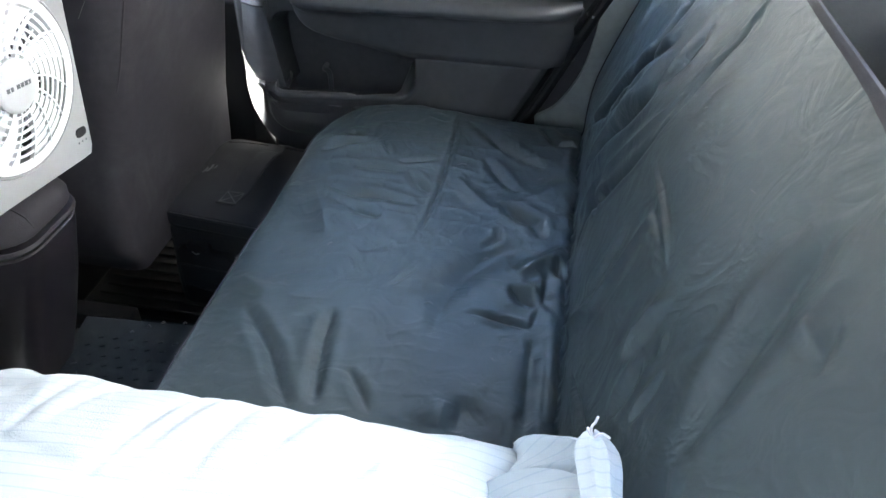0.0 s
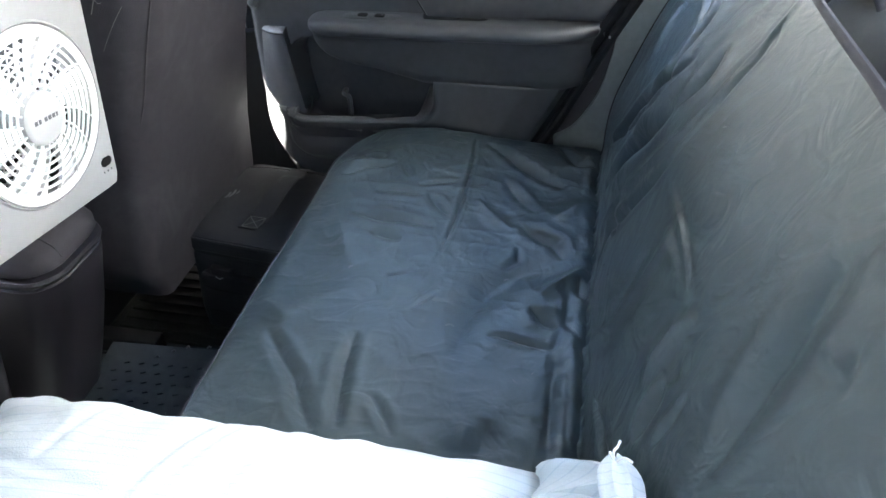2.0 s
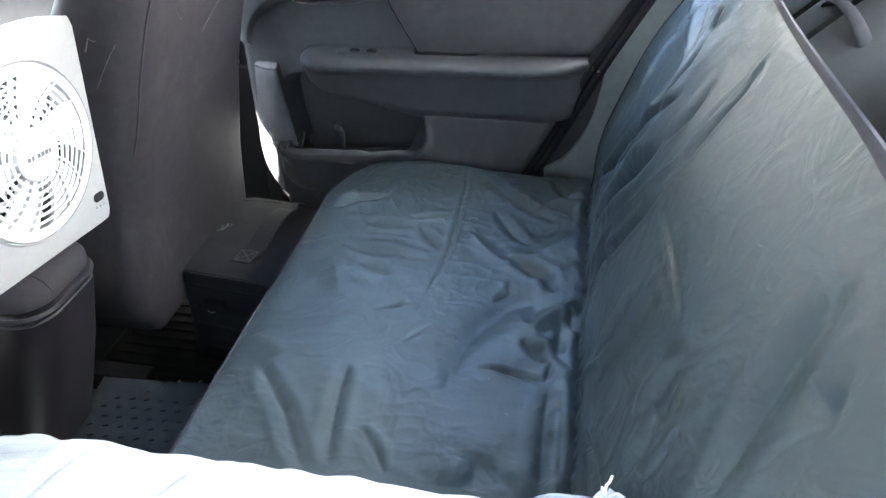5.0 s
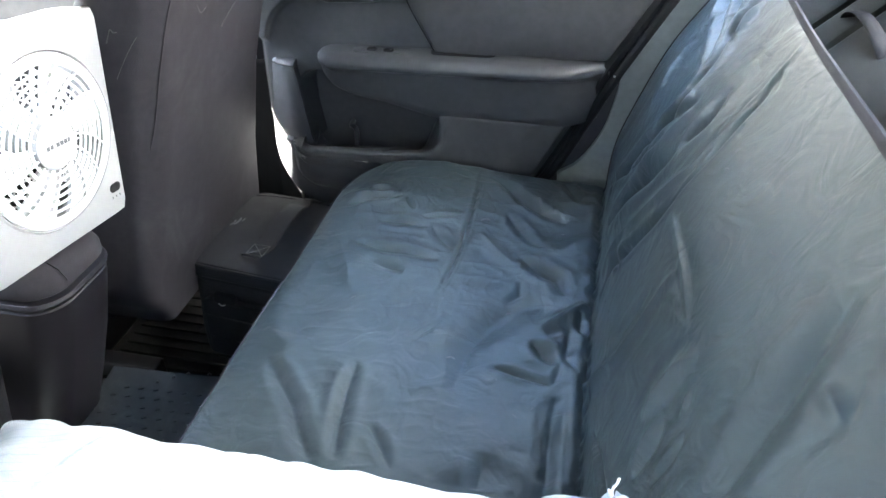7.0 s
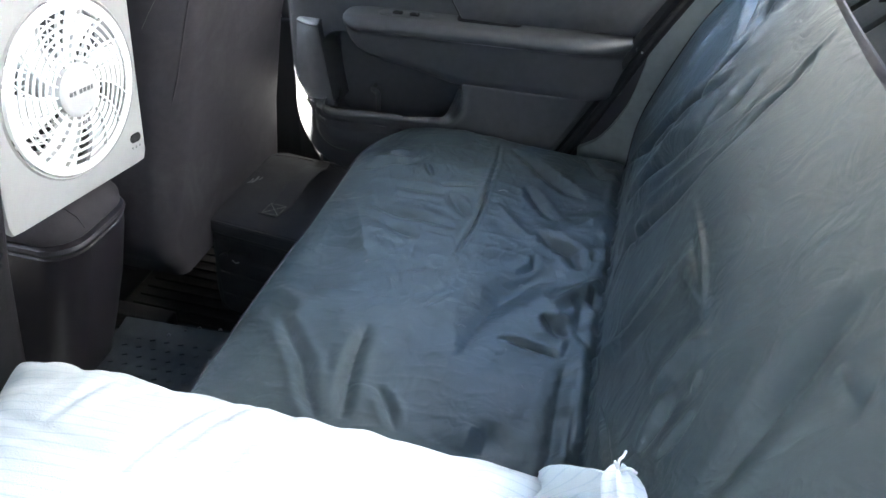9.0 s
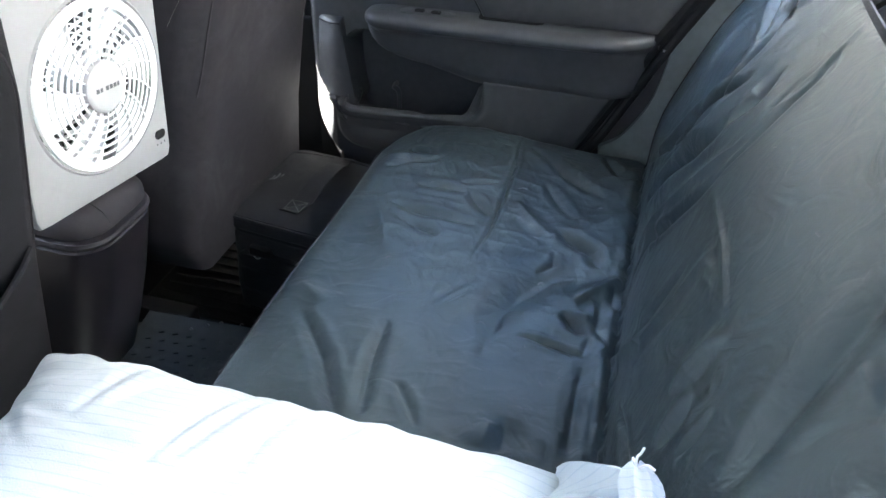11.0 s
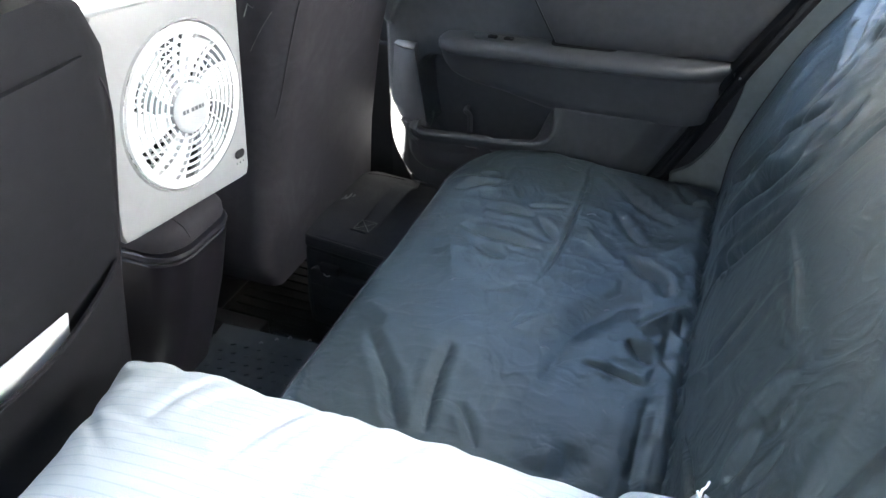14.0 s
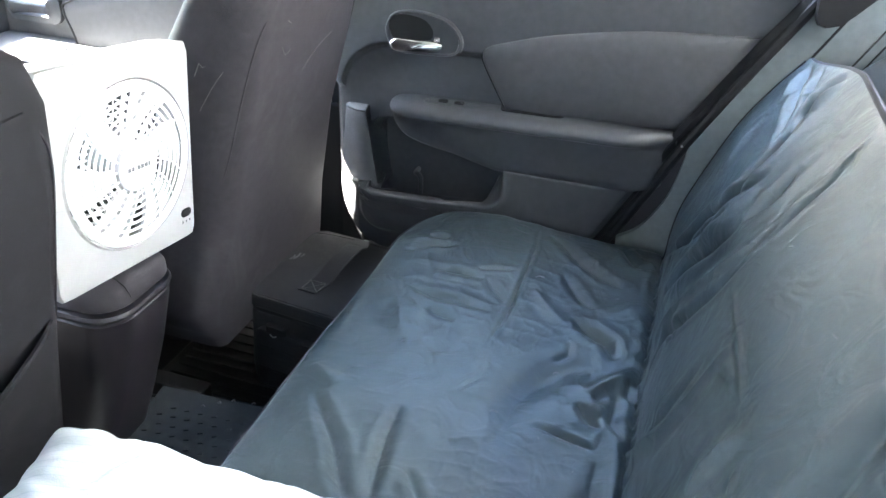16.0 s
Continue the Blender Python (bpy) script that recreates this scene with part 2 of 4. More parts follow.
def cloth_part(name, P, thick, mat, parent, label=""):
    """A sheet of cloth with thickness, grown downwards from its upper face."""
    n = grid_normals(P)
    rows, cols = P.shape[:2]
    V = np.concatenate([P.reshape(-1, 3), (P - n * thick).reshape(-1, 3)])
    idx = np.arange(rows * cols).reshape(rows, cols)
    top = np.stack([idx[:-1, :-1], idx[1:, :-1], idx[1:, 1:], idx[:-1, 1:]], -1).reshape(-1, 4)
    low = top[:, ::-1] + rows * cols
    rim = np.concatenate([idx[0, :], idx[1:, -1], idx[-1, -2::-1], idx[-2:0:-1, 0]])
    nxt = np.roll(rim, -1)
    side = np.stack([rim, nxt, nxt + rows * cols, rim + rows * cols], -1)
    me = bpy.data.meshes.new(name)
    me.from_pydata(V.tolist(), [], np.concatenate([top, low, side]).tolist())
    me.update()
    me.materials.append(mat)
    me.shade_smooth()
    me.set_sharp_from_angle(angle=radians(60))
    return hang(name, me, parent, label)


MID = 0.785  # the car's centre line
DOOR = 1.49  # the far rear door's inner face

# ---- the car's shell ----
# Added, unseen: tall dark wall that blocks sky light from the open doorway.
tagged(part("shade_wall_near", box((-9, -1.4, -0.4), (9, -1.2, 8.0)), STUCCO), "plain dark grey wall added unseen to cut light at the doorway", "wall", kind="structure")
# Added, unseen: hides low sky that the seat back would mirror.
tagged(part("shade_wall_far", box((-9, 4.6, -0.4), (4.49, 4.8, 3.25)), PALEWALL), "plain pale wall added unseen to hide the low sky from the far window", "wall", kind="structure")
# Added, unseen: pale wall bouncing sun through the rear of the cabin.
tagged(part("bounce_wall_rear", box((4.5, -9, -0.4), (4.7, 9, 6.4)), PALEWALL), "plain pale wall added unseen behind the car to bounce sunlight in", "wall", kind="structure")
tagged(part("ground", box((-80, -80, -0.5), (80, 80, -0.35)), CONCRETE), "worn grey asphalt around the parked car", "ground", kind="structure")
shell = thing("floor", "black carpeted car floor with a raised tunnel", "floor", kind="structure")
part("floor_pan", box((-2.3, 0.07, -0.06), (0.7, 1.6, 0.0)), CARPET, shell)
tunnel = [[(x, MID + dy, z) for dy, z in ((-0.17, -0.01), (-0.14, 0.06), (-0.10, 0.092), (0.0, 0.1), (0.10, 0.092), (0.14, 0.06), (0.17, -0.01))] for x in (-2.2, -0.3)]
part("tunnel", loft(tunnel), CARPET, shell)
part("sill", box((-2.3, 1.47, 0.0), (0.4, 1.60, 0.16), 0.02), PLASTIC, shell)
part("sill", box((-2.3, 0.0, -0.1), (0.4, 0.10, 0.14), 0.02), PLASTIC, shell)
tagged(part("ceiling", box((-1.37, 0.14, 1.25), (0.46, 1.45, 1.30), 0.02), HEADLINER), "light grey cloth headliner of the car", "ceiling", kind="structure")
# Added, unseen: low block keeping windscreen sun off the seats and console lid.
tagged(part("header_sun_block", box((-1.56, 0.20, 1.05), (-1.375, 1.30, 1.31), 0.015), HEADLINER), "grey cloth block added unseen at the windscreen top to stop the sun", "trim", kind="structure")
body = thing("car_body", "dark grey painted car body around the cabin", "car body", kind="structure")
# Unseen far rails, their heights set to trim the sun patch and window light.
part("roof_rail", box((-1.36, 1.425, 1.10), (-1.0, 1.56, 1.29), 0.02), TRIM, body)
part("roof_rail", box((-0.998, 1.455, 1.21), (0.5, 1.56, 1.29), 0.02), TRIM, body)
part("roof_rail", box((-1.31, 0.03, 1.225), (0.5, 0.15, 1.30), 0.02), TRIM, body)
part("front_pillar", tube([(-2.05, 1.48, 0.9), (-1.36, 1.40, 1.25)], 0.03), TRIM, body)
part("front_pillar", tube([(-2.05, 0.05, 0.9), (-1.34, 0.13, 1.22)], 0.035), TRIM, body)
part("outer_panel", box((-2.2, 1.575, -0.1), (1.2, 1.66, 0.88), 0.03), PAINT, body)
# Unseen near wing, drawn far forward to cut doorway light on the backrest.
part("rear_wing", box((0.12, -0.03, -0.1), (1.2, 0.07, 0.9), 0.02), PAINT, body)
part("front_wing", box((-2.2, -0.03, -0.1), (-0.86, 0.06, 0.88), 0.02), PAINT, body)
# Unseen near pillar, widened forward for the same shading as the wing.
part("rear_pillar", box((0.13, -0.02, 0.88), (0.52, 0.08, 1.26), 0.02), TRIM, body)
part("rear_pillar", box((0.28, 1.46, 0.93), (0.52, 1.54, 1.26), 0.02), TRIM, body)
part("middle_pillar", box((-0.93, 0.02, -0.05), (-0.82, 0.10, 1.25), 0.02), TRIM, body)
mid_pillar = [[(x, y, z) for x, y in rrect(0.075, hy, 0.02, 4, -0.875, cy)] for z, hy, cy in ((0.50, 0.03, 1.555), (0.6, 0.035, 1.548), (0.95, 0.04, 1.545), (1.25, 0.05, 1.48))]
part("middle_pillar", loft(mid_pillar), TRIM, body)
part("lower_pillar_trim", box((-0.97, 1.522, 0.0), (-0.748, 1.545, 0.545), 0.006), DARK, body)
# Added boxes that stop sun rays reaching the lower pillar trim and door edge.
part("trim_sun_block", box((-0.99, 1.455, 0.40), (-0.925, 1.55, 0.68), 0.012), DARK, body)
part("trim_sun_block", box((-0.992, 1.438, 0.34), (-0.923, 1.552, 0.512), 0.004), DARK, body)
part("boot_wall", box((0.55, 0.07, 0.0), (0.6, 1.57, 0.90)), CARPET, body)
part("dashboard", loft([[(x, y, z) for x, z in ((-2.2, 0.1), (-1.85, 0.1), (-1.72, 0.45), (-1.70, 0.70), (-1.76, 0.80), (-1.95, 0.84), (-2.2, 0.86))] for y in (0.07, 1.57)]), SOFT, body)
part("parcel_shelf", box((0.38, 0.08, 0.80), (1.0, 1.5, 0.84), 0.01), SEATGREY, body)

# The near front pane is added unseen, to dim light from that side.
tagged(part("near_dimming_pane", box((-2.0, 0.005, 0.87), (-0.94, 0.010, 1.225)), TINTED), "tinted glass pane added unseen at the near front door to dim light", "window", kind="structure")
tagged(part("window_1", box((-0.80, 1.508, 0.87), (0.30, 1.513, 1.24)), TINTED), "lightly tinted glass of the far rear door", "window", kind="structure")
near_door = thing("door_3", "open near rear car door with black inner panel", "car door", pose(-0.82, 0.0, 0.0, 0, 0, -108), kind="structure")
part("panel", box((0.02, -0.05, 0.12), (0.95, 0.03, 0.88), 0.02), PLASTIC, near_door, own=True)
part("outer_skin", box((0.0, 0.032, 0.05), (0.97, 0.06, 0.90), 0.01), PAINT, near_door, own=True)
part("window_frame", tube([(0.03, 0.0, 0.88), (0.08, 0.03, 1.18), (0.55, 0.04, 1.20), (0.90, 0.0, 0.90)], 0.022), PAINT, near_door, own=True)
part("armrest", box((0.15, -0.10, 0.52), (0.75, -0.05, 0.60), 0.02), PLASTIC, near_door, own=True)

# ---- the far rear door ----
door = thing("door_1", "black plastic car door with armrest and storage pocket", "car door", kind="structure")
gx = np.linspace(-0.775, 0.20, 380)
gz = np.r_[np.linspace(0.203, 0.384, 75), np.linspace(0.385, 0.414, 64), np.linspace(0.416, 0.90, 170)]
X, Z = np.meshgrid(gx, gz, indexing="ij")
Z = Z + 0.06 * (X + 0.65) * np.exp(-((Z - 0.40) / 0.08) ** 2)


def rbox_dist(x, z, cx, cz, hx, hz, r):
    qx, qz = np.abs(x - cx) - hx + r, np.abs(z - cz) - hz + r
    return np.hypot(np.maximum(qx, 0), np.maximum(qz, 0)) + np.minimum(np.maximum(qx, qz), 0) - r


front = -0.750 + 0.16 * (1 - np.sqrt(np.maximum(0.001, 1 - np.clip((0.36 - Z) / 0.145, 0, 1) ** 2)))
rear = np.interp(Z, (0.17, 0.348, 0.60, 0.90), (-0.20, -0.126, 0.006, 0.186))
u = (X - gx[0]) / (gx[-1] - gx[0])
XX = front + u * (rear - front)
depth = 0.0 * XX
inside = -rbox_dist(XX, Z, -0.20, 0.50, 0.550, 0.295, 0.13)
# the storage bin bulges out of the lower door; its front end is a lit flange, a valley and a rounded ridge
tilt = Z - 0.06 * (XX + 0.65)
ahead = 1 - smooth01((XX + 0.662) / 0.014)
rising = 0.75 + 0.25 * smooth01((rear - XX) / 0.09)
gone = rising * (1 - smooth01((Z - 0.49 - 0.002 * smooth01((XX + 0.34) / 0.04)) / 0.03)) * (1 - ahead * smooth01((Z - 0.386) / 0.012))
flange = np.clip((XX + 0.752) / 0.066, 0, 1)
ridge_on = 1 - smooth01((XX + 0.665) / 0.10)
ridge = ridge_on * (0.62 * smooth01(np.clip((inside - 0.064) / 0.022, 0, 1)) + 0.38 * smooth01(np.clip((inside - 0.066) / 0.05, 0, 1))) + (1 - ridge_on) * smooth01(np.clip((inside - 0.035) / 0.085, 0, 1))
depth += (0.034 * flange + 0.032 * ridge) * gone * (0.85 + 0.15 * smooth01((Z - 0.22) / 0.15))
# the pocket's hollow behind a rounded rim
mouth = rbox_dist(XX, tilt, -0.500, 0.468, 0.165, 0.076, 0.040)
hollow = 1 - smooth01((mouth + 0.012) / 0.018)
depth = depth * (1 - hollow) - 0.075 * hollow
depth += 0.0045 * np.exp(-((mouth - 0.012) / 0.008) ** 2) * (1 - smooth01((Z - 0.46) / 0.03)) * (1 - ahead)
# the hollow behind the armrest's front end, and the rounded shoulder above it
shoulder = 0.60 + 0.108 * np.sqrt(1 - 0.999 * np.clip((-0.60 - XX) / 0.125, 0, 1) ** 2) + 0.004 * smooth01((XX + 0.6) / 0.5)
depth += 0.019 * smooth01((Z - shoulder) / 0.022)
depth += 0.0006 * lattice(XX, Z, 0.03, 5)
near_edge = np.minimum(XX - front, rear - XX)
# the edges roll away from the cabin
YY = DOOR - depth + 0.014 * (1 - smooth01(near_edge / 0.022)) ** 2
dip = 0.075 * (1 - smooth01((XX + 0.395) / 0.03)) * smooth01((hollow - 0.08) / 0.25) * (1 - smooth01((tilt - 0.42) / 0.06))
P = np.stack([XX, YY, Z - dip], -1)
cloth_part("panel", P, 0.03, PLASTIC, door)
strip = []
for z, x0, x1 in ((0.374, -0.746, -0.638), (0.40, -0.745, -0.642), (0.45, -0.742, -0.650), (0.50, -0.737, -0.658), (0.562, -0.730, -0.667)):
    strip.append([(x0 + (x1 - x0) * t, y, z) for t, y in ((0.0, 1.500), (0.03, 1.493), (0.10, 1.488), (0.30, 1.479), (0.50, 1.471), (0.65, 1.467), (0.93, 1.465), (1.0, 1.468), (1.0, 1.56), (0.0, 1.52))])
for up, back in ((0.568, 0.85), (0.573, 0.45)):
    strip.append([(x, 1.495 + (y - 1.495) * back if y < 1.495 else y, up) for x, y, z in strip[4]])
part("front_strip", loft(strip), PLASTIC, door)
part("edge_return", loft([[(x, y, z) for x, y in ((-0.752, 1.508), (-0.735, 1.506), (-0.70, 1.506), (-0.70, 1.52), (-0.752, 1.52))] for z in (0.16, 0.56)]), DARK, door)

# armrest
arm = []
for x in [-0.606, -0.604, -0.600, -0.593, -0.583, -0.57, -0.55, -0.52, -0.49, -0.45, -0.40, -0.35, -0.25, -0.15, -0.10, -0.06, -0.03, 0.0, 0.012]:
    t = min(1.0, (x + 0.606) / 0.606)
    k = math.sqrt(max(0.0, 1 - max(0.0, 1 - (x + 0.606) / 0.055) ** 2)) * 0.95 + 0.05
    kb = math.sqrt(max(0.0, 1 - max(0.0, 1 - (x + 0.606) / 0.17) ** 2)) * 0.97 + 0.03
    top, bot = 0.613 + 0.010 * t, 0.516 + 0.004 * t - 0.028 * float(smooth01((x + 0.47) / 0.14))
    y0 = 1.411 + 0.055 * (max(0, t - 0.86) / 0.14) ** 1.5
    lip = [(1.505, top), (y0 + 0.026, top), (y0 + 0.014, top - 0.0015), (y0 + 0.006, top - 0.006), (y0 + 0.001, top - 0.013), (y0, top - 0.020), (y0 + 0.002, top - 0.027), (y0 + 0.006, top - 0.030)]
    side = [(y0 + 0.010, top - 0.045), (y0 + 0.013, bot + 0.022), (y0 + 0.015, bot + 0.006), (y0 + 0.022, bot - 0.002), (1.505, bot - 0.006)]
    edge_z = top - 0.016
    arm.append([(x, 1.505 + (y - 1.505) * (0.25 + 0.75 * k), edge_z + (z - edge_z) * k) for y, z in lip] + [(x, 1.505 + (y - 1.505) * (0.25 + 0.75 * k * (0.6 + 0.4 * kb)), edge_z - 0.014 * k + (z - edge_z + 0.014) * kb) for y, z in side])
armrest = part("armrest", loft(arm), GLOSSY, door)
plate_pts = [(-0.462 + a, 1.462 + b) for a, b in rrect(0.062, 0.017, 0.015)]
switch_plate = part("switch_plate", plate([(x, y) for x, y in plate_pts], "z", 0.610, 0.6165, 0.002), PLASTIC, armrest)
for x in (-0.482, -0.446):
    part("window_switch", plate([(x + a, 1.462 + b) for a, b in rrect(0.010, 0.007, 0.003)], "z", 0.614, 0.6195, 0.002), DARK, switch_plate)
part("switch_mark", box((-0.4425, 1.459, 0.6185), (-0.4385, 1.463, 0.6202)), PATCH, switch_plate)
# No hollow is cut: a raised black plate stands for the grab's shade.
grab = part("grab_shade_plate", plate([(-0.288 + a, 1.474 + b) for a, b in rrect(0.068, 0.019, 0.014)], "z", 0.612, 0.6205, 0.003), DARK, armrest)
part("grab_floor", plate([(-0.284 + a, 1.476 + b) for a, b in rrect(0.056, 0.012, 0.010)], "z", 0.616, 0.6212, 0.002), PLASTIC, grab)
# padded insert above the armrest
ins = smooth_line([(-0.347, 0, 0.615), (-0.396, 0, 0.700), (-0.405, 0, 0.727), (-0.394, 0, 0.744), (-0.355, 0, 0.758), (-0.281, 0, 0.779), (-0.18, 0, 0.799), (-0.06, 0, 0.815), (0.125, 0, 0.826)], 6)
edge = [(p.x, p.z) for p in ins] + [(0.006 + 0.119 * k / 6, 0.624 + 0.20 * k / 6) for k in (5, 4, 3, 2, 1, 0)] + [(-0.347 + 0.353 * k / 8, 0.615 + 0.009 * k / 8) for k in (7, 6, 5, 4, 3, 2, 1)]
mx, mz = sum(p[0] for p in edge) / len(edge), sum(p[1] for p in edge) / len(edge)
pad = [[(mx + (x - mx) * s, y, mz + (z - mz) * s) for x, z in edge] for s, y in ((1.0, 1.50), (1.0, 1.477), (0.99, 1.470), (0.97, 1.465), (0.92, 1.462), (0.7, 1.458), (0.35, 1.456))]
part("padded_insert", loft(pad), SOFT, door)
part("insert_seam", tube([(x, 1.477, z) for x, z in edge[:49]], 0.0035), DARK, door)
# inner handle
bez = smooth_line([(-0.600, 0, 0.718), (-0.613, 0, 0.755), (-0.602, 0, 0.786), (-0.570, 0, 0.798), (-0.525, 0, 0.798), (-0.478, 0, 0.786), (-0.451, 0, 0.757), (-0.452, 0, 0.729), (-0.475, 0, 0.718), (-0.53, 0, 0.714), (-0.57, 0, 0.712)], 5)
bz = [(p.x, p.z) for p in bez]
bx, bzc = -0.533, 0.755
handle = part("handle_bezel", loft([[(bx + (x - bx) * s, y, bzc + (z - bzc) * s) for x, z in bz] for s, y in ((1.04, 1.470), (1.04, 1.460), (1.0, 1.456), (0.95, 1.458), (0.93, 1.462))]), GLOSSY, door)
# A flat black plate gives the handle's cup its depth by dark colour.
part("cup_shade_plate", loft([[(bx - 0.026 + (x - bx) * s, y, bzc + 0.011 + (z - bzc) * s) for x, z in bz] for s, y in ((0.60, 1.4575), (0.55, 1.4615))]), DARK, handle)
lever = []
for k in range(13):
    t = k / 12
    x = -0.600 + 0.114 * t
    h = 0.0155 - 0.005 * t
    z = 0.730 + 0.007 * t
    y = 1.450 - 0.008 * math.sin(math.pi * t)
    end = 0.5 if k in (0, 12) else 1.0
    lever.append([(x, y + 0.008 * math.cos(a) * end, z + h * math.sin(a) * end) for a in [2 * math.pi * i / 14 for i in range(14)]])
part("lever", loft(lever), CHROME, handle, "chrome pull lever")
part("lever_tip", loft([[(x, y, z) for y, z in [(1.449 + 0.005 * math.cos(a), 0.748 + 0.009 * math.sin(a)) for a in [2 * math.pi * i / 10 for i in range(10)]]] for x in (-0.502, -0.490)]), CHROME, handle)
# things inside the pocket, seals and seams
hook = part("pocket_hook", tube(smooth_line([(-0.566, 1.550, 0.405), (-0.558, 1.510, 0.414), (-0.546, 1.496, 0.416), (-0.540, 1.492, 0.408), (-0.540, 1.492, 0.372)]), 0.006), GLOSSY, door, "small dark hook")
part("split_line", tube([(-0.728, 1.492, 0.562), (-0.708, 1.478, 0.563), (-0.690, 1.468, 0.564), (-0.668, 1.464, 0.565)], 0.002), DARK, door)
part("seal", tube(smooth_line([(-0.20, 1.487, 0.25), (-0.128, 1.482, 0.348), (-0.06, 1.480, 0.475), (0.006, 1.480, 0.603), (0.10, 1.478, 0.765), (0.19, 1.476, 0.90)]), 0.015), DARK, door)

# ---- trim behind the door ----
trim = thing("trim", "grey plastic trim panel beside the rear seat", "trim", kind="structure")
pale = smooth_line([(0.036, 0, 0.596), (0.03, 0, 0.55), (0.012, 0, 0.475), (-0.03, 0, 0.40), (-0.075, 0, 0.365)], 5)
part("pillar_panel", plate([(0.302, 1.09), (0.036, 0.599)] + [(p.x, p.z) for p in pale] + [(-0.07, 0.30), (0.5, 0.30), (0.5, 1.09)], "y", 1.462, 1.50, 0.006), TRIM, trim)
part("lower_panel", plate([(-0.21, 0.2), (-0.135, 0.345), (0.03, 0.64), (0.06, 0.64), (0.06, 0.2)], "y", 1.478, 1.51, 0.003), CONSOLE, trim)
part("gap_seal", tube(smooth_line([(-0.16, 1.475, 0.27), (-0.095, 1.470, 0.352), (-0.03, 1.468, 0.48), (0.028, 1.466, 0.60), (0.11, 1.463, 0.75), (0.205, 1.462, 0.91)]), 0.010), DARK, trim)
part("clip", box((0.020, 1.457, 0.596), (0.026, 1.463, 0.601), 0.001), STEEL, trim)
guide = [(0.192, 0.93), (0.196, 0.875), (0.203, 0.862), (0.218, 0.858), (0.240, 0.864), (0.256, 0.880), (0.300, 0.93)]
part("belt_guide", loft([[(0.235 + (x - 0.235) * k, y, 0.90 + (z - 0.90) * k) for x, z in guide] for k, y in ((1.0, 1.463), (1.0, 1.450), (0.93, 1.440))]), DARK, trim)
part("panel_joint", tube([(0.200, 1.4625, 0.779), (0.214, 1.4625, 0.805), (0.243, 1.4625, 0.858), (0.275, 1.4625, 0.917)], 0.0026, 6), DARK, trim)
belt_line = [(0.266 + 0.075 * t, 1.430, 0.785 + 0.142 * t) for t in (-0.4, 0, 0.25, 0.5, 0.75, 1, 1.4)]
belt = part("belt", loft([[(x + dx, y + dy, z - 0.4 * dx) for dx, dy in ((0.0, 0.0), (0.0, 0.002), (0.017, 0.002), (0.017, 0.0))] for x, y, z in belt_line]), TRIM, trim, "grey seat belt webbing")
for dx in (0.0, 0.017):
    part("belt_edge", tube([(x + dx, y, z - 0.4 * dx) for x, y, z in belt_line], 0.0018, 6), DARK, belt)

# ---- rear seat ----
seat = thing("rear_bench_seat", "dark grey vinyl rear bench seat under a cover", "seat")
part("cushion", box((-0.49, 0.12, 0.03), (0.10, 1.395, 0.352), 0.03), SEATGREY, seat)
bk = [(0.085, 0.30), (0.09, 0.43), (0.11, 0.54), (0.168, 0.68), (0.215, 0.76), (0.250, 0.79), (0.268, 0.785), (0.285, 0.785), (0.33, 0.80), (0.40, 0.80), (0.42, 0.7), (0.34, 0.30)]
part("backrest", loft([[(x, y, z) for x, z in bk] for y in (0.12, 0.3, 0.6, 0.9, 1.2, 1.36)]), SEATGREY, seat)
for y0, y1 in ((0.13, 0.545), (0.549, 1.026), (1.030, 1.117), (1.121, 1.36)):
    yc, hy = (y0 + y1) / 2, (y1 - y0) / 2
    pad = []
    for z, k in ((0.76, 0.0), (0.795, 0.0), (0.806, 0.003), (0.813, 0.008), (0.8155, 0.016)):
        pad.append([(0.335 + x, yc + y + 1.0 * (x + 0.067), z + 0.42 * (x + 0.067)) for x, y in rrect(0.067 - k, hy - k, 0.014)])
    part("shoulder_bolster", loft(pad), SEATGREY, seat)
for y in (0.36, 0.785, 1.20):
    hr = [[(0.415 + x * s - 0.03 * t, y + w * s, 0.85 + 0.15 * t) for x, w in rrect(0.045, 0.115, 0.04)] for t, s in ((0.0, 0.75), (0.08, 0.95), (0.3, 1.0), (0.8, 0.97), (0.96, 0.85), (1.0, 0.6))]
    part("headrest", loft(hr), SEATGREY, seat)
loop_pts = smooth_line([(0.33, 1.095, 0.80), (0.328, 1.128, 0.822), (0.328, 1.132, 0.840), (0.33, 1.105, 0.853), (0.332, 1.06, 0.857), (0.334, 1.0, 0.850), (0.336, 0.955, 0.835), (0.338, 0.938, 0.80)])
part("strap_loop", tube(loop_pts, 0.011, 10, flat=0.35), CLOTH, seat, "black webbing strap loop")

# ---- seat cover ----
cover = thing("seat_cover", "wrinkled black nylon cover over the rear seat", "seat cover")
CUSHION_FOLDS, BACK_FOLDS = [], []


def fold(into, height, width, *points):
    into.append((height, width, points))


fold(CUSHION_FOLDS, -0.0131, 0.0098, (-0.204, 1.364), (-0.163, 1.334), (-0.127, 1.291), (-0.077, 1.256), (-0.035, 1.229))
fold(CUSHION_FOLDS, -0.00876, 0.0077, (-0.052, 1.381), (-0.017, 1.324), (0.021, 1.323))
fold(CUSHION_FOLDS, -0.0153, 0.0105, (-0.107, 1.095), (-0.077, 1.069), (-0.039, 1.049), (-0.020, 1.006))
fold(CUSHION_FOLDS, 0.00644, 0.025, (-0.071, 1.099), (-0.029, 1.133), (0.020, 1.197))
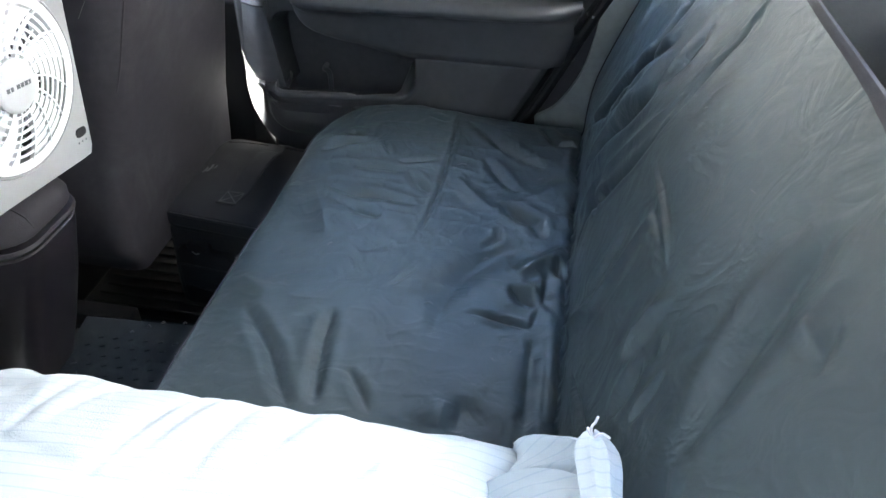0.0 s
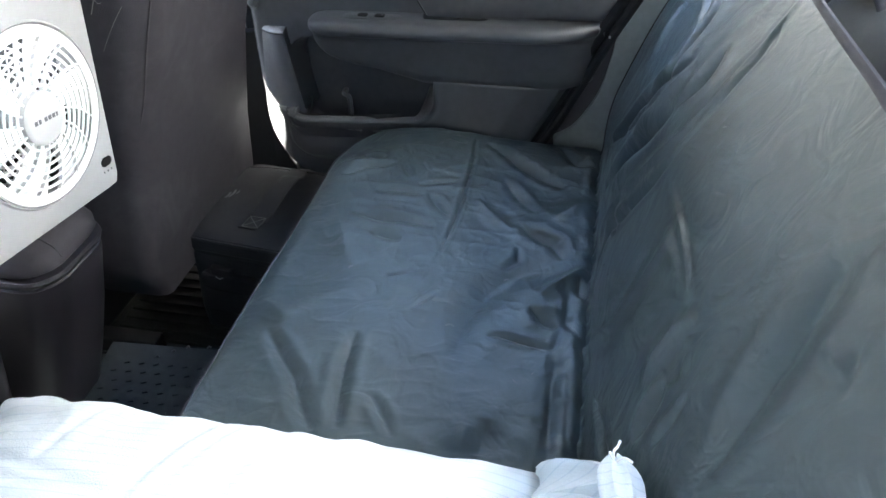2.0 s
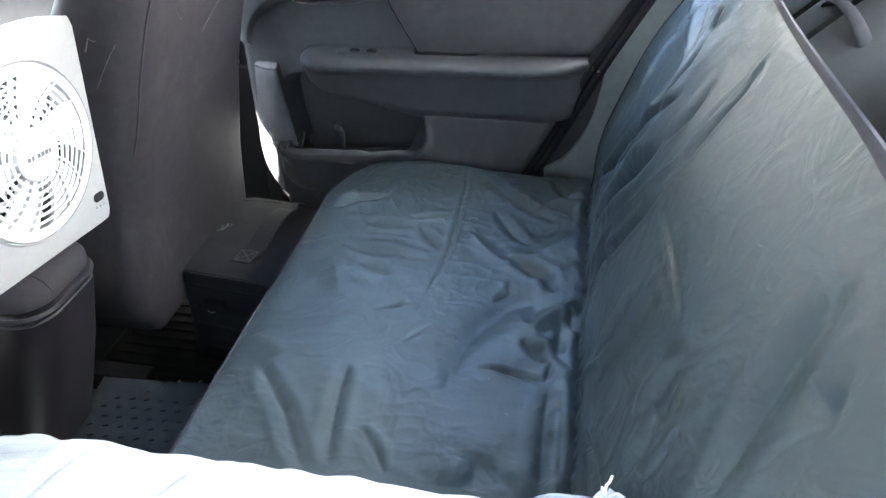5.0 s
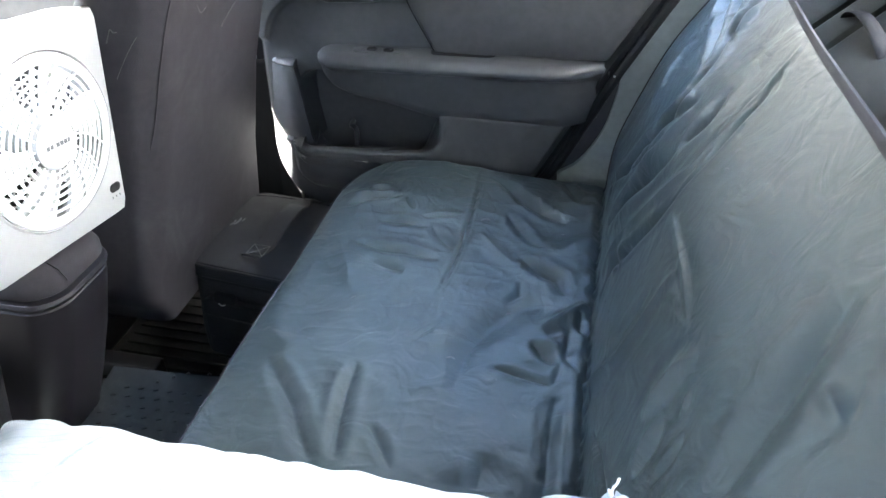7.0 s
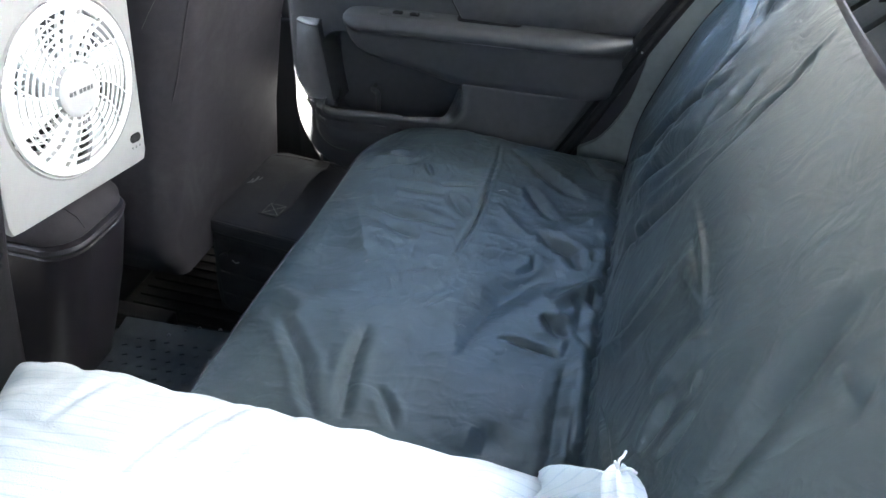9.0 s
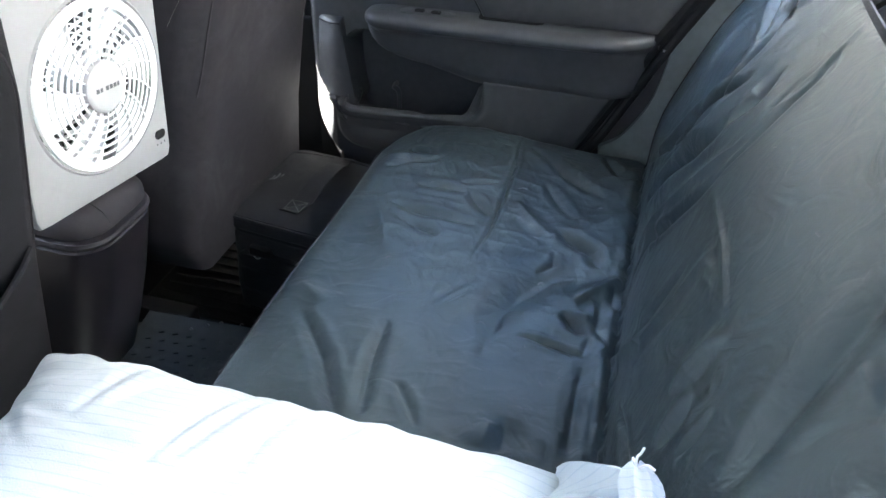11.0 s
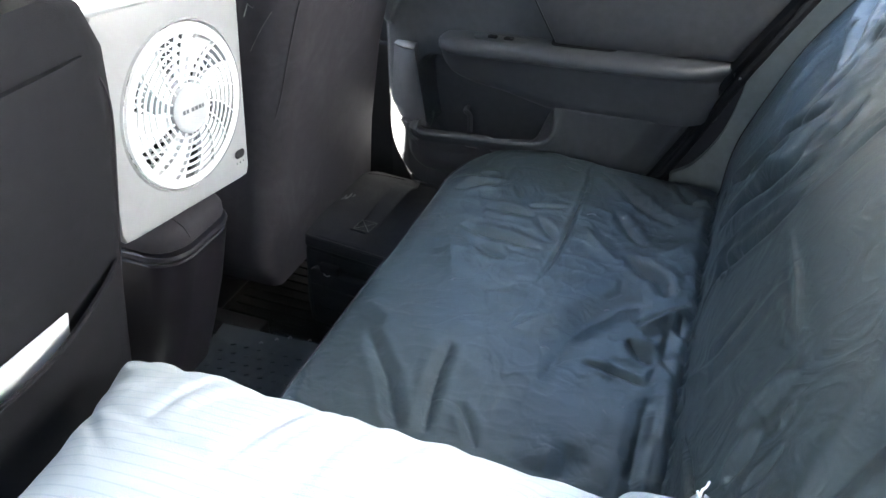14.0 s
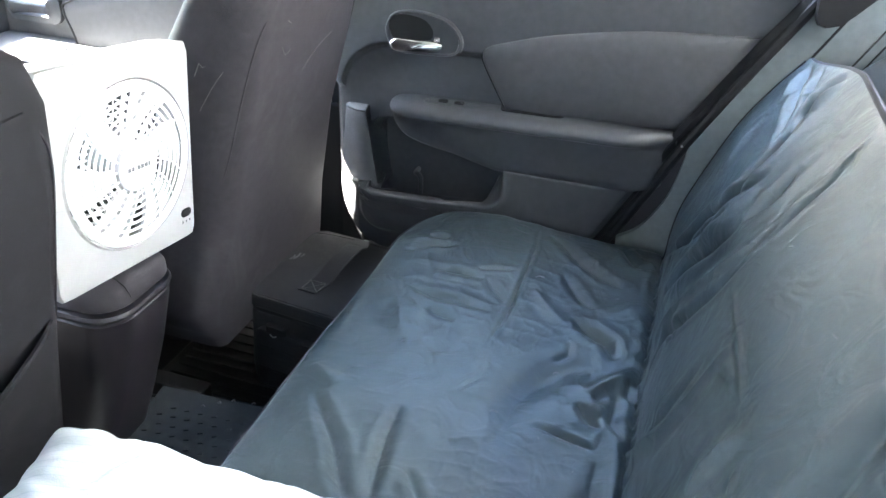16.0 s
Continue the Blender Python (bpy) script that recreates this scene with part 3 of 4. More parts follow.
fold(CUSHION_FOLDS, -0.0121, 0.028, (-0.041, 0.986), (-0.093, 0.953), (-0.131, 0.902), (-0.153, 0.838), (-0.160, 0.783), (-0.160, 0.736))
fold(CUSHION_FOLDS, 0.0103, 0.011, (-0.053, 0.903), (-0.025, 0.935), (0.018, 0.990))
fold(CUSHION_FOLDS, -0.0103, 0.01, (-0.062, 0.874), (-0.036, 0.847), (-0.018, 0.834))
fold(CUSHION_FOLDS, 0.00403, 0.012, (-0.040, 0.879), (-0.017, 0.867))
fold(CUSHION_FOLDS, -0.00515, 0.005, (-0.119, 0.799), (-0.075, 0.795), (-0.019, 0.786))
fold(CUSHION_FOLDS, -0.00269, 0.004, (-0.019, 0.786), (-0.012, 0.834))
fold(CUSHION_FOLDS, -0.0143, 0.0091, (-0.444, 0.745), (-0.407, 0.703), (-0.373, 0.664), (-0.345, 0.617), (-0.313, 0.570))
fold(CUSHION_FOLDS, -0.0131, 0.0084, (-0.310, 0.765), (-0.308, 0.709), (-0.300, 0.654), (-0.283, 0.580))
fold(CUSHION_FOLDS, -0.00515, 0.006, (-0.259, 0.657), (-0.227, 0.614), (-0.210, 0.585))
fold(CUSHION_FOLDS, -0.00773, 0.02, (-0.095, 0.637), (-0.096, 0.579))
fold(CUSHION_FOLDS, 0.00644, 0.02, (-0.117, 0.625), (-0.120, 0.581))
fold(CUSHION_FOLDS, -0.0016, 0.004, (-0.245, 0.825), (-0.229, 0.849), (-0.206, 0.879))
fold(CUSHION_FOLDS, -0.00766, 0.0084, (-0.468, 1.195), (-0.425, 1.226), (-0.367, 1.248))
fold(CUSHION_FOLDS, -0.00876, 0.0077, (-0.440, 1.271), (-0.396, 1.265))
fold(CUSHION_FOLDS, 0.00644, 0.012, (-0.488, 1.232), (-0.433, 1.248))
fold(CUSHION_FOLDS, -0.00644, 0.009, (-0.416, 1.078), (-0.362, 1.064), (-0.297, 1.059), (-0.249, 1.055))
fold(CUSHION_FOLDS, -0.00515, 0.008, (-0.359, 1.019), (-0.301, 1.000))
fold(CUSHION_FOLDS, -0.00547, 0.0077, (-0.283, 1.150), (-0.232, 1.093))
fold(CUSHION_FOLDS, -0.00386, 0.0035, (-0.230, 1.379), (-0.221, 1.296), (-0.219, 1.207), (-0.219, 1.107), (-0.223, 1.033), (-0.230, 0.960))
fold(CUSHION_FOLDS, 0.00773, 0.028, (-0.450, 1.090), (-0.406, 1.005), (-0.369, 0.922))
fold(CUSHION_FOLDS, -0.003, 0.018, (-0.310, 0.899), (-0.259, 0.940))
fold(CUSHION_FOLDS, 0.00515, 0.014, (-0.473, 0.812), (-0.418, 0.768))
fold(CUSHION_FOLDS, -0.00657, 0.0084, (-0.152, 1.236), (-0.111, 1.174), (-0.076, 1.134))
fold(CUSHION_FOLDS, -0.00606, 0.006, (0.010, 0.964), (0.014, 0.911))
fold(CUSHION_FOLDS, -0.00336, 0.007, (-0.005, 0.922), (-0.006, 0.852), (0.018, 0.814))
fold(CUSHION_FOLDS, 0.00336, 0.008, (-0.016, 0.917), (-0.012, 0.863))
fold(CUSHION_FOLDS, -0.00336, 0.006, (0.004, 0.784), (0.008, 0.708), (0.011, 0.630), (0.014, 0.596))
fold(CUSHION_FOLDS, -0.0047, 0.01, (-0.015, 0.785), (-0.015, 0.716), (-0.014, 0.654), (-0.010, 0.594))
fold(CUSHION_FOLDS, -0.00515, 0.005, (-0.284, 1.365), (-0.244, 1.353))
fold(CUSHION_FOLDS, -0.00386, 0.004, (-0.354, 1.243), (-0.329, 1.195))
fold(CUSHION_FOLDS, -0.00386, 0.005, (-0.306, 1.172), (-0.235, 1.201))
fold(CUSHION_FOLDS, 0.00515, 0.01, (-0.192, 1.157), (-0.148, 1.097), (-0.112, 1.066))
fold(CUSHION_FOLDS, -0.00386, 0.005, (-0.119, 0.964), (-0.095, 0.992), (-0.098, 1.027))
fold(CUSHION_FOLDS, -0.00515, 0.008, (-0.388, 1.146), (-0.288, 1.148))
fold(BACK_FOLDS, -0.00709, 0.008, (1.264, 0.457), (1.146, 0.557), (1.116, 0.607), (1.104, 0.657), (1.096, 0.711), (1.108, 0.749), (1.126, 0.784), (1.158, 0.809))
fold(BACK_FOLDS, -0.0115, 0.013, (1.09, 0.44), (1.076, 0.509), (1.049, 0.580), (0.997, 0.639), (0.969, 0.693))
fold(BACK_FOLDS, -0.00619, 0.0112, (0.969, 0.693), (0.957, 0.742), (0.981, 0.782))
fold(BACK_FOLDS, 0.0075, 0.014, (0.965, 0.45), (0.950, 0.543), (0.903, 0.641), (0.883, 0.704))
fold(BACK_FOLDS, 0.002, 0.006, (0.890, 0.680), (0.883, 0.704), (0.881, 0.752), (0.886, 0.793))
fold(BACK_FOLDS, 0.00531, 0.015, (1.083, 0.562), (1.053, 0.617), (1.036, 0.677), (1.020, 0.737))
fold(BACK_FOLDS, -0.0062, 0.0075, (0.905, 0.42), (0.921, 0.512), (0.896, 0.562), (0.862, 0.641), (0.856, 0.684))
fold(BACK_FOLDS, -0.0022, 0.0035, (0.858, 0.650), (0.856, 0.684), (0.858, 0.728), (0.866, 0.762), (0.880, 0.804), (0.904, 0.838))
fold(BACK_FOLDS, 0.0016, 0.006, (0.877, 0.737), (0.890, 0.781), (0.903, 0.819), (0.923, 0.866))
fold(BACK_FOLDS, -0.0014, 0.004, (0.890, 0.713), (0.902, 0.768), (0.907, 0.807), (0.927, 0.861))
fold(BACK_FOLDS, -0.0012, 0.004, (0.873, 0.822), (0.903, 0.835), (0.907, 0.846))
fold(BACK_FOLDS, 0.0012, 0.004, (0.820, 0.671), (0.743, 0.676), (0.692, 0.680), (0.633, 0.678), (0.551, 0.679))
fold(BACK_FOLDS, -0.0012, 0.0048, (0.737, 0.663), (0.687, 0.667), (0.640, 0.672))
fold(BACK_FOLDS, -0.0012, 0.0048, (0.684, 0.644), (0.634, 0.663))
fold(BACK_FOLDS, 0.0012, 0.004, (0.641, 0.660), (0.592, 0.676))
fold(BACK_FOLDS, 0.00354, 0.01, (0.810, 0.359), (0.688, 0.531), (0.691, 0.590), (0.705, 0.641), (0.710, 0.676))
fold(BACK_FOLDS, -0.00266, 0.008, (0.723, 0.497), (0.723, 0.539), (0.733, 0.620))
fold(BACK_FOLDS, 0.00387, 0.0104, (0.535, 0.599), (0.551, 0.624), (0.552, 0.657), (0.541, 0.687))
fold(BACK_FOLDS, -0.00133, 0.0234, (0.477, 0.611), (0.504, 0.645), (0.509, 0.687))
fold(BACK_FOLDS, 0.00194, 0.00325, (0.487, 0.660), (0.511, 0.668))
fold(BACK_FOLDS, -0.00498, 0.00832, (0.470, 0.581), (0.488, 0.614), (0.506, 0.634))
fold(BACK_FOLDS, -0.00332, 0.00416, (0.441, 0.611), (0.450, 0.642), (0.462, 0.664))
fold(BACK_FOLDS, -0.0055, 0.013, (0.364, 0.680), (0.390, 0.711), (0.416, 0.739), (0.443, 0.767), (0.467, 0.792), (0.496, 0.819))
fold(BACK_FOLDS, -0.0013, 0.00416, (0.362, 0.781), (0.391, 0.796), (0.405, 0.806))
fold(BACK_FOLDS, 0.00194, 0.0039, (0.418, 0.783), (0.393, 0.785), (0.375, 0.786))
fold(BACK_FOLDS, -0.00531, 0.0048, (1.060, 0.479), (1.072, 0.498), (1.065, 0.528))
fold(BACK_FOLDS, -0.00531, 0.0056, (0.882, 0.532), (0.914, 0.546), (0.904, 0.565))
fold(BACK_FOLDS, -0.00442, 0.0048, (0.623, 0.474), (0.550, 0.508), (0.479, 0.532))
fold(BACK_FOLDS, -0.00442, 0.0096, (1.096, 0.740), (1.123, 0.776), (1.137, 0.807))
fold(BACK_FOLDS, 0.00354, 0.012, (1.244, 0.633), (1.260, 0.691), (1.276, 0.747))
fold(BACK_FOLDS, -0.00531, 0.0064, (1.123, 0.750), (1.199, 0.781), (1.268, 0.797), (1.347, 0.824))
fold(BACK_FOLDS, -0.00442, 0.0056, (1.165, 0.779), (1.200, 0.801), (1.276, 0.836))
fold(BACK_FOLDS, 0.00442, 0.01, (1.279, 0.772), (1.316, 0.792), (1.343, 0.815))
fold(BACK_FOLDS, -0.00619, 0.0096, (1.115, 0.759), (1.164, 0.795), (1.173, 0.830), (1.158, 0.856))
fold(BACK_FOLDS, 0.00442, 0.01, (1.131, 0.807), (1.154, 0.833), (1.148, 0.853))

fold(BACK_FOLDS, -0.0085, 0.009, (1.21, 0.44), (1.195, 0.514), (1.145, 0.61), (1.09, 0.68), (1.04, 0.74))


def folded(folds, A, B):
    """Heights of soft folds along lines, over the two coordinates of a panel."""
    h = 0.0 * A
    wob = 0.004 * lattice(A, B, 0.035, 21)
    for height, width, pts in folds:
        height = math.copysign(min(abs(height), width), height)
        best, along = np.full(A.shape, 9.0), 0.0 * A
        total = sum(math.dist(p, q) for p, q in zip(pts, pts[1:]))
        run = 0.0
        for p, q in zip(pts, pts[1:]):
            d = np.array(q) - np.array(p)
            ln = math.hypot(*d)
            t = np.clip(((A - p[0]) * d[0] + (B - p[1]) * d[1]) / ln ** 2, 0, 1)
            dist = np.hypot(A - p[0] - t * d[0], B - p[1] - t * d[1])
            along = np.where(dist < best, (run + t * ln) / total, along)
            best = np.minimum(best, dist)
            run += ln
        taper = np.sin(np.pi * np.clip(along, 0.0, 1.0)) ** 0.7
        w = width * (0.75 + 0.45 * taper)
        x = np.maximum(best + wob * (width / 0.02), 0) / w
        # a valley or ridge with a lower shoulder beside it
        h += 1.25 * height * taper * (np.exp(-(x ** 1.45) * 1.5) - 0.28 * np.exp(-((x - 2.1) ** 2) * 1.2))
    return h


def creases(A, B, size, seed, sharp=1.0):
    """Thin crumple ridges."""
    f = lattice(A + 0.4 * size * lattice(A, B, size * 1.7, seed + 1), B + 0.4 * size * lattice(A, B, size * 1.7, seed + 2), size, seed)
    return (1 - np.abs(f)) ** (4 * sharp)


# cushion panel: from the front edge to the crease
prof = smooth_line([(-0.512, 0, 0.26), (-0.517, 0, 0.33), (-0.508, 0, 0.372), (-0.485, 0, 0.389), (-0.44, 0, 0.394), (-0.35, 0, 0.395), (-0.2, 0, 0.389), (-0.06, 0, 0.385), (-0.01, 0, 0.384), (0.014, 0, 0.382), (0.030, 0, 0.376)], 20)
prof = np.array([(p.x, p.z) for p in prof])
s = np.r_[0, np.cumsum(np.hypot(*np.diff(prof, axis=0).T))]
su = np.linspace(0, s[-1], 320)
px, pz = np.interp(su, s, prof[:, 0]), np.interp(su, s, prof[:, 1])
ys = np.linspace(0.11, 1.425, 640)
PX, YY = np.meshgrid(px, ys, indexing="ij")
PZ = np.repeat(pz[:, None], len(ys), 1)
far = np.clip((YY - 1.24) / 0.185, 0, 1)
pull = 0.125 * (1 - np.sqrt(np.maximum(1e-4, 1 - far ** 2 * 0.99)))
share = np.clip((0.02 - PX) / 0.53, 0, 1.02)
XX = PX + pull * share
drop = 0.055 * smooth01((YY - 1.385) / 0.045) ** 2
ZZ = PZ - drop * (pz[:, None] > 0.30) + 0.006 * np.exp(-((XX + 0.30) / 0.13) ** 2) * smooth01((YY - 0.9) / 0.4)
h = folded(CUSHION_FOLDS, XX, YY)
h += 0.003 * lattice(XX, YY, 0.11, 31) + 0.0013 * lattice(XX, YY, 0.035, 32)
h += 0.0022 * creases(XX, YY * 0.7, 0.13, 33, 0.5)
zone = 0.35 + 0.65 * smooth01((YY - 0.95) / 0.2)
h += (0.0014 * zone) * creases(XX * 0.6, YY * 1.4, 0.06, 41) + 0.0008 * creases(XX, YY, 0.028, 51)
# pleats gathered along the crease
near = 1 - smooth01((YY - 0.5) / 0.75)
strip = smooth01((XX + 0.035 - 0.03 * (1 - near)) / 0.02)
# cloth bunched up in front of the crease
h += 0.004 * np.exp(-((XX - 0.004 - 0.01 * near) / 0.014) ** 2) * (1 - smooth01((YY - 0.85) / 0.25)) * (0.8 + 0.3 * lattice(XX * 0, YY, 0.07, 64))
h += strip * (0.0018 + 0.0016 * near) * np.sin((XX + 0.012 * lattice(XX * 0, YY, 0.12, 61)) / 0.0062) * (0.6 + 0.4 * lattice(XX * 0, YY, 0.05, 62))
h += strip * 0.003 * lattice(XX, YY, 0.025, 63)
P = np.stack([XX, YY, ZZ], -1)
n = grid_normals(P)
n *= np.sign(n[..., 2:3] + 1e-9)
h *= smooth01((PZ - 0.30) / 0.06) * (0.4 + 0.6 * smooth01((PX + 0.50) / 0.09))
P = P + n * h[..., None]
cushion_panel = cloth_part("cushion_panel", P, 0.005, NYLON, cover)


def specks(P, n, count, lo, hi, seed):
    """Tiny bits of pale lint lying on the cloth."""
    rnd = random.Random(seed)
    for _ in range(count):
        i, j = rnd.randrange(int(P.shape[0] * lo), int(P.shape[0] * hi)), rnd.randrange(int(P.shape[1] * 0.3), int(P.shape[1] * 0.97))
        w, a = rnd.uniform(0.0015, 0.004), rnd.uniform(0, 6.3)
        along = Vector((math.cos(a), math.sin(a), 0.3 * math.sin(3 * a)))
        c = Vector(P[i, j]) + Vector(n[i, j]) * 0.0012
        part("lint", tube([c - along * w, c + Vector(n[i, j]) * 0.0008, c + along * w * 0.8], 0.0005, 4), PATCH, cover)


specks(P, n, 14, 0.3, 0.92, 5)
row = int(np.argmin(np.abs(px + 0.505) + (pz < 0.36) * 9))
part("edge_binding", tube(P[row, ::7] + n[row, ::7] * 0.0005, 0.0024, 6), BINDING, cover)

# back panel: from the crease to the top edge
prof = smooth_line([(0.024, 0, 0.372), (0.032, 0, 0.386), (0.034, 0, 0.43), (0.039, 0, 0.48), (0.054, 0, 0.54), (0.107, 0, 0.68), (0.153, 0, 0.76), (0.197, 0, 0.82), (0.233, 0, 0.872)], 20)
prof = np.array([(p.x, p.z) for p in prof])
s = np.r_[0, np.cumsum(np.hypot(*np.diff(prof, axis=0).T))]
su = np.linspace(0, 1, 320)
ys = np.linspace(0.11, 1.425, 640)
U, YY = np.meshgrid(su, ys, indexing="ij")
cut = 1 - 0.11 * smooth01((YY - 1.10) / 0.30) - 0.14 * smooth01((YY - 1.375) / 0.05) + 0.012 * smooth01((0.9 - YY) / 0.4)
S = U * cut * s[-1]
XX, ZZ = np.interp(S, s, prof[:, 0]), np.interp(S, s, prof[:, 1])
XX = XX + 0.018 * smooth01((1.0 - YY) / 0.6) * smooth01((ZZ - 0.5) / 0.35)
XX = XX + 0.05 * smooth01((YY - 1.37) / 0.055) ** 2
h = 1.3 * folded(BACK_FOLDS, YY, ZZ)
h += 0.0016 * lattice(YY, ZZ, 0.18, 71) + 0.0003 * lattice(YY, ZZ, 0.05, 72)
# long pulls that fan out of the top corner
lean = YY + 0.25 * (ZZ - 0.45)
pulls = smooth01((YY - 0.85) / 0.2)
h += pulls * 0.0018 * lattice(lean, ZZ * 0.10, 0.03, 81)
h += 0.0003 * creases(YY + 0.4 * ZZ, ZZ, 0.07, 91) + 0.0002 * creases(YY, ZZ, 0.03, 95)
h += 0.0006 * creases(YY + 0.25 * ZZ, ZZ * 0.3, 0.08, 93, 0.8) * smooth01((YY - 0.5) / 0.3)
low = 1 - smooth01((ZZ - 0.39) / 0.05)
h += low * 0.0035 * lattice(YY * 2.5, ZZ, 0.03, 97)
h *= (1 - 0.9 * smooth01((U - 0.975) / 0.025)) * (1 - 0.85 * smooth01((YY - 1.31) / 0.07))
P = np.stack([XX, YY, ZZ], -1)
n = grid_normals(P)
n *= -np.sign(n[..., 0:1] + 1e-9)
P = P + n * h[..., None]
cloth_part("back_panel", P, 0.005, NYLON, cover)
specks(P, n, 10, 0.1, 0.9, 9)
top = P[-1, 1:-26:6]
band = []
for q in top:
    y, x, z = float(q[1]), float(q[0]), float(q[2])
    w = float(np.interp(y, (0.6, 0.9, 1.2, 1.38), (0.85, 0.6, 0.45, 0.25)))
    band.append([(x + a * w, y, z + b * w) for a, b in ((-0.005, -0.010), (0.001, 0.004), (0.006, 0.008), (0.013, 0.006), (0.014, 0.002), (0.008, 0.0), (0.003, -0.011))])
part("top_binding", loft(band), BINDING, cover, "grey binding along the top edge")
part("side_seam", tube(P[::7, 618] + n[::7, 618] * 0.0006, 0.0022, 6), DARK, cover)
part("side_binding", tube(P[::7, -2] + n[::7, -2] * 0.001, 0.003, 6), BINDING, cover)
for k, (x, y, z, a, w) in enumerate(((-0.188, 1.19, 0.398, 20, 0.008), (-0.36, 0.905, 0.401, 70, 0.004), (-0.175, 0.80, 0.3955, 10, 0.006), (-0.40, 1.0, 0.401, 120, 0.003), (-0.105, 0.92, 0.396, 40, 0.004))):
    bit = tube(smooth_line([(-w, 0, 0.001), (-w * 0.3, w * 0.25, 0.002), (w * 0.3, w * 0.2, 0.002), (w, -w * 0.2, 0.001)], 3), 0.0009, 5)
    bmesh.ops.transform(bit, matrix=pose(x, y, z, 0, 0, a), verts=bit.verts)
    part("lint", bit, PATCH, cover)

# ---- pillow ----
pillow = thing("pillow", "plump white pillow in a finely striped cotton case", "pillow")
U, V = np.meshgrid(np.linspace(-1, 1, 150), np.linspace(-1, 1, 120), indexing="ij")
HX, HY = 0.342, 0.275
ox = HX * U * (1 - np.where(U < 0, 0.19, 0.06) * (1 - V ** 2) * np.abs(U))
oy = HY * V * (1 - 0.05 * (1 - U ** 2)) + 0.004 * lattice(U * 0.3, V * 0, 0.03, 7) * np.abs(V) ** 6
nub = 1 - 0.035 * (np.abs(U) * np.abs(V)) ** 14
ox, oy = ox * nub, oy * nub
thick = ((1 - np.abs(U) ** 3.4) * (1 - np.abs(V) ** 3.0)) ** 0.62
gather = np.maximum(0, np.abs(V) - 0.55) / 0.45
wr = 0.010 * gather * lattice(ox * 1.0, oy * 0.12, 0.028, 11) + 0.009 * (np.maximum(0, np.abs(U) - 0.6) / 0.4) * lattice(ox * 0.15, oy, 0.03, 12)
wr += 0.004 * lattice(ox, oy, 0.09, 13) + 0.0018 * creases(ox, oy * 0.6, 0.05, 14)
for sx, sy, ln, ang, hh in ((-0.17, 0.20, 0.06, 82, -0.006), (-0.13, 0.21, 0.05, 74, -0.005), (0.13, 0.20, 0.06, 78, -0.006), (0.18, 0.19, 0.07, 66, -0.006), (0.22, 0.20, 0.06, 60, -0.006), (-0.05, 0.18, 0.10, 80, -0.007), (-0.02, 0.19, 0.09, 75, -0.006), (0.03, 0.19, 0.08, 84, -0.006), (0.09, 0.2, 0.07, 70, -0.005), (-0.30, 0.16, 0.12, -35, -0.006), (-0.22, 0.14, 0.16, -14, -0.004), (-0.1, 0.10, 0.2, -9, -0.003)):
    ca, sa = math.cos(radians(ang)), math.sin(radians(ang))
    al, ac = (ox - sx) * ca + (oy - sy) * sa, -(ox - sx) * sa + (oy - sy) * ca
    wr += 0.9 * hh * np.exp(-(ac / 0.008) ** 2) * np.exp(-(al / ln) ** 4)
zt = 0.095 * thick + wr * np.minimum(1, thick * 2.2)
zb = -0.06 * thick
lift = 0.515 - 0.012 * (V ** 2) * (U ** 2)
top_side = np.stack([ox - 0.318, oy + 0.213, lift - 0.012 + zt], -1)
bottom_side = np.stack([ox - 0.318, oy + 0.213, np.maximum(lift - 0.012 + zb, 0.412)], -1)
bm = sheet(top_side)
sheet(bottom_side, bm, True)
bmesh.ops.remove_doubles(bm, verts=bm.verts, dist=1e-5)
part("pillowcase", bm, COTTON, pillow)
rim = np.concatenate([top_side[:, -1], top_side[-1, ::-1], top_side[::-1, 0], top_side[0, :]])[::2]
part("seam_piping", tube(rim, 0.0032, 6, cyclic=True), COTTON, pillow)
knot = []
for k in range(13):
    t = k / 12
    r = (0.030, 0.034, 0.035, 0.034, 0.033, 0.031, 0.029, 0.027, 0.025, 0.023, 0.020, 0.015, 0.005)[k]
    c = Vector((-0.015 + 0.068 * t, 0.448 - 0.05 * t, 0.508 + 0.105 * t))
    knot.append([c + Vector((0.004 * math.sin(5 * a), r * math.cos(a) * (1 + 0.10 * math.sin(7 * a + 2 * t)), r * 0.85 * math.sin(a) * (1 + 0.10 * math.sin(6 * a)))) for a in [2 * math.pi * i / 40 for i in range(40)]])
tail = []
for k in range(13):
    t = k / 12
    r = (0.004, 0.013, 0.020, 0.024, 0.0255, 0.025, 0.0235, 0.022, 0.0215, 0.022, 0.023, 0.022, 0.012)[k]
    r *= 0.70
    c = Vector((0.050 + 0.012 * t, 0.408 - 0.115 * t, 0.633 + 0.010 * math.sin(3 * t)))
    tail.append([c + Vector((r * math.cos(a) * (1 + 0.14 * math.sin(5 * a + t)), 0.004 * math.sin(3 * a), r * 0.8 * math.sin(a) * (1 + 0.12 * math.sin(7 * a)))) for a in [2 * math.pi * i / 40 for i in range(40)]])
gather = []
for k in range(11):
    t = k / 10
    r = (0.010, 0.020, 0.028, 0.034, 0.038, 0.041, 0.042, 0.042, 0.040, 0.034, 0.012)[k]
    c = Vector((-0.05 + 0.115 * t, 0.398 - 0.055 * t, 0.515 + 0.080 * t))
    gather.append([c + Vector((0.003 * math.sin(5 * a), r * math.cos(a) * (1 + 0.08 * math.sin(8 * a)), r * 0.9 * math.sin(a) * (1 + 0.08 * math.sin(9 * a)))) for a in [2 * math.pi * i / 48 for i in range(48)]])
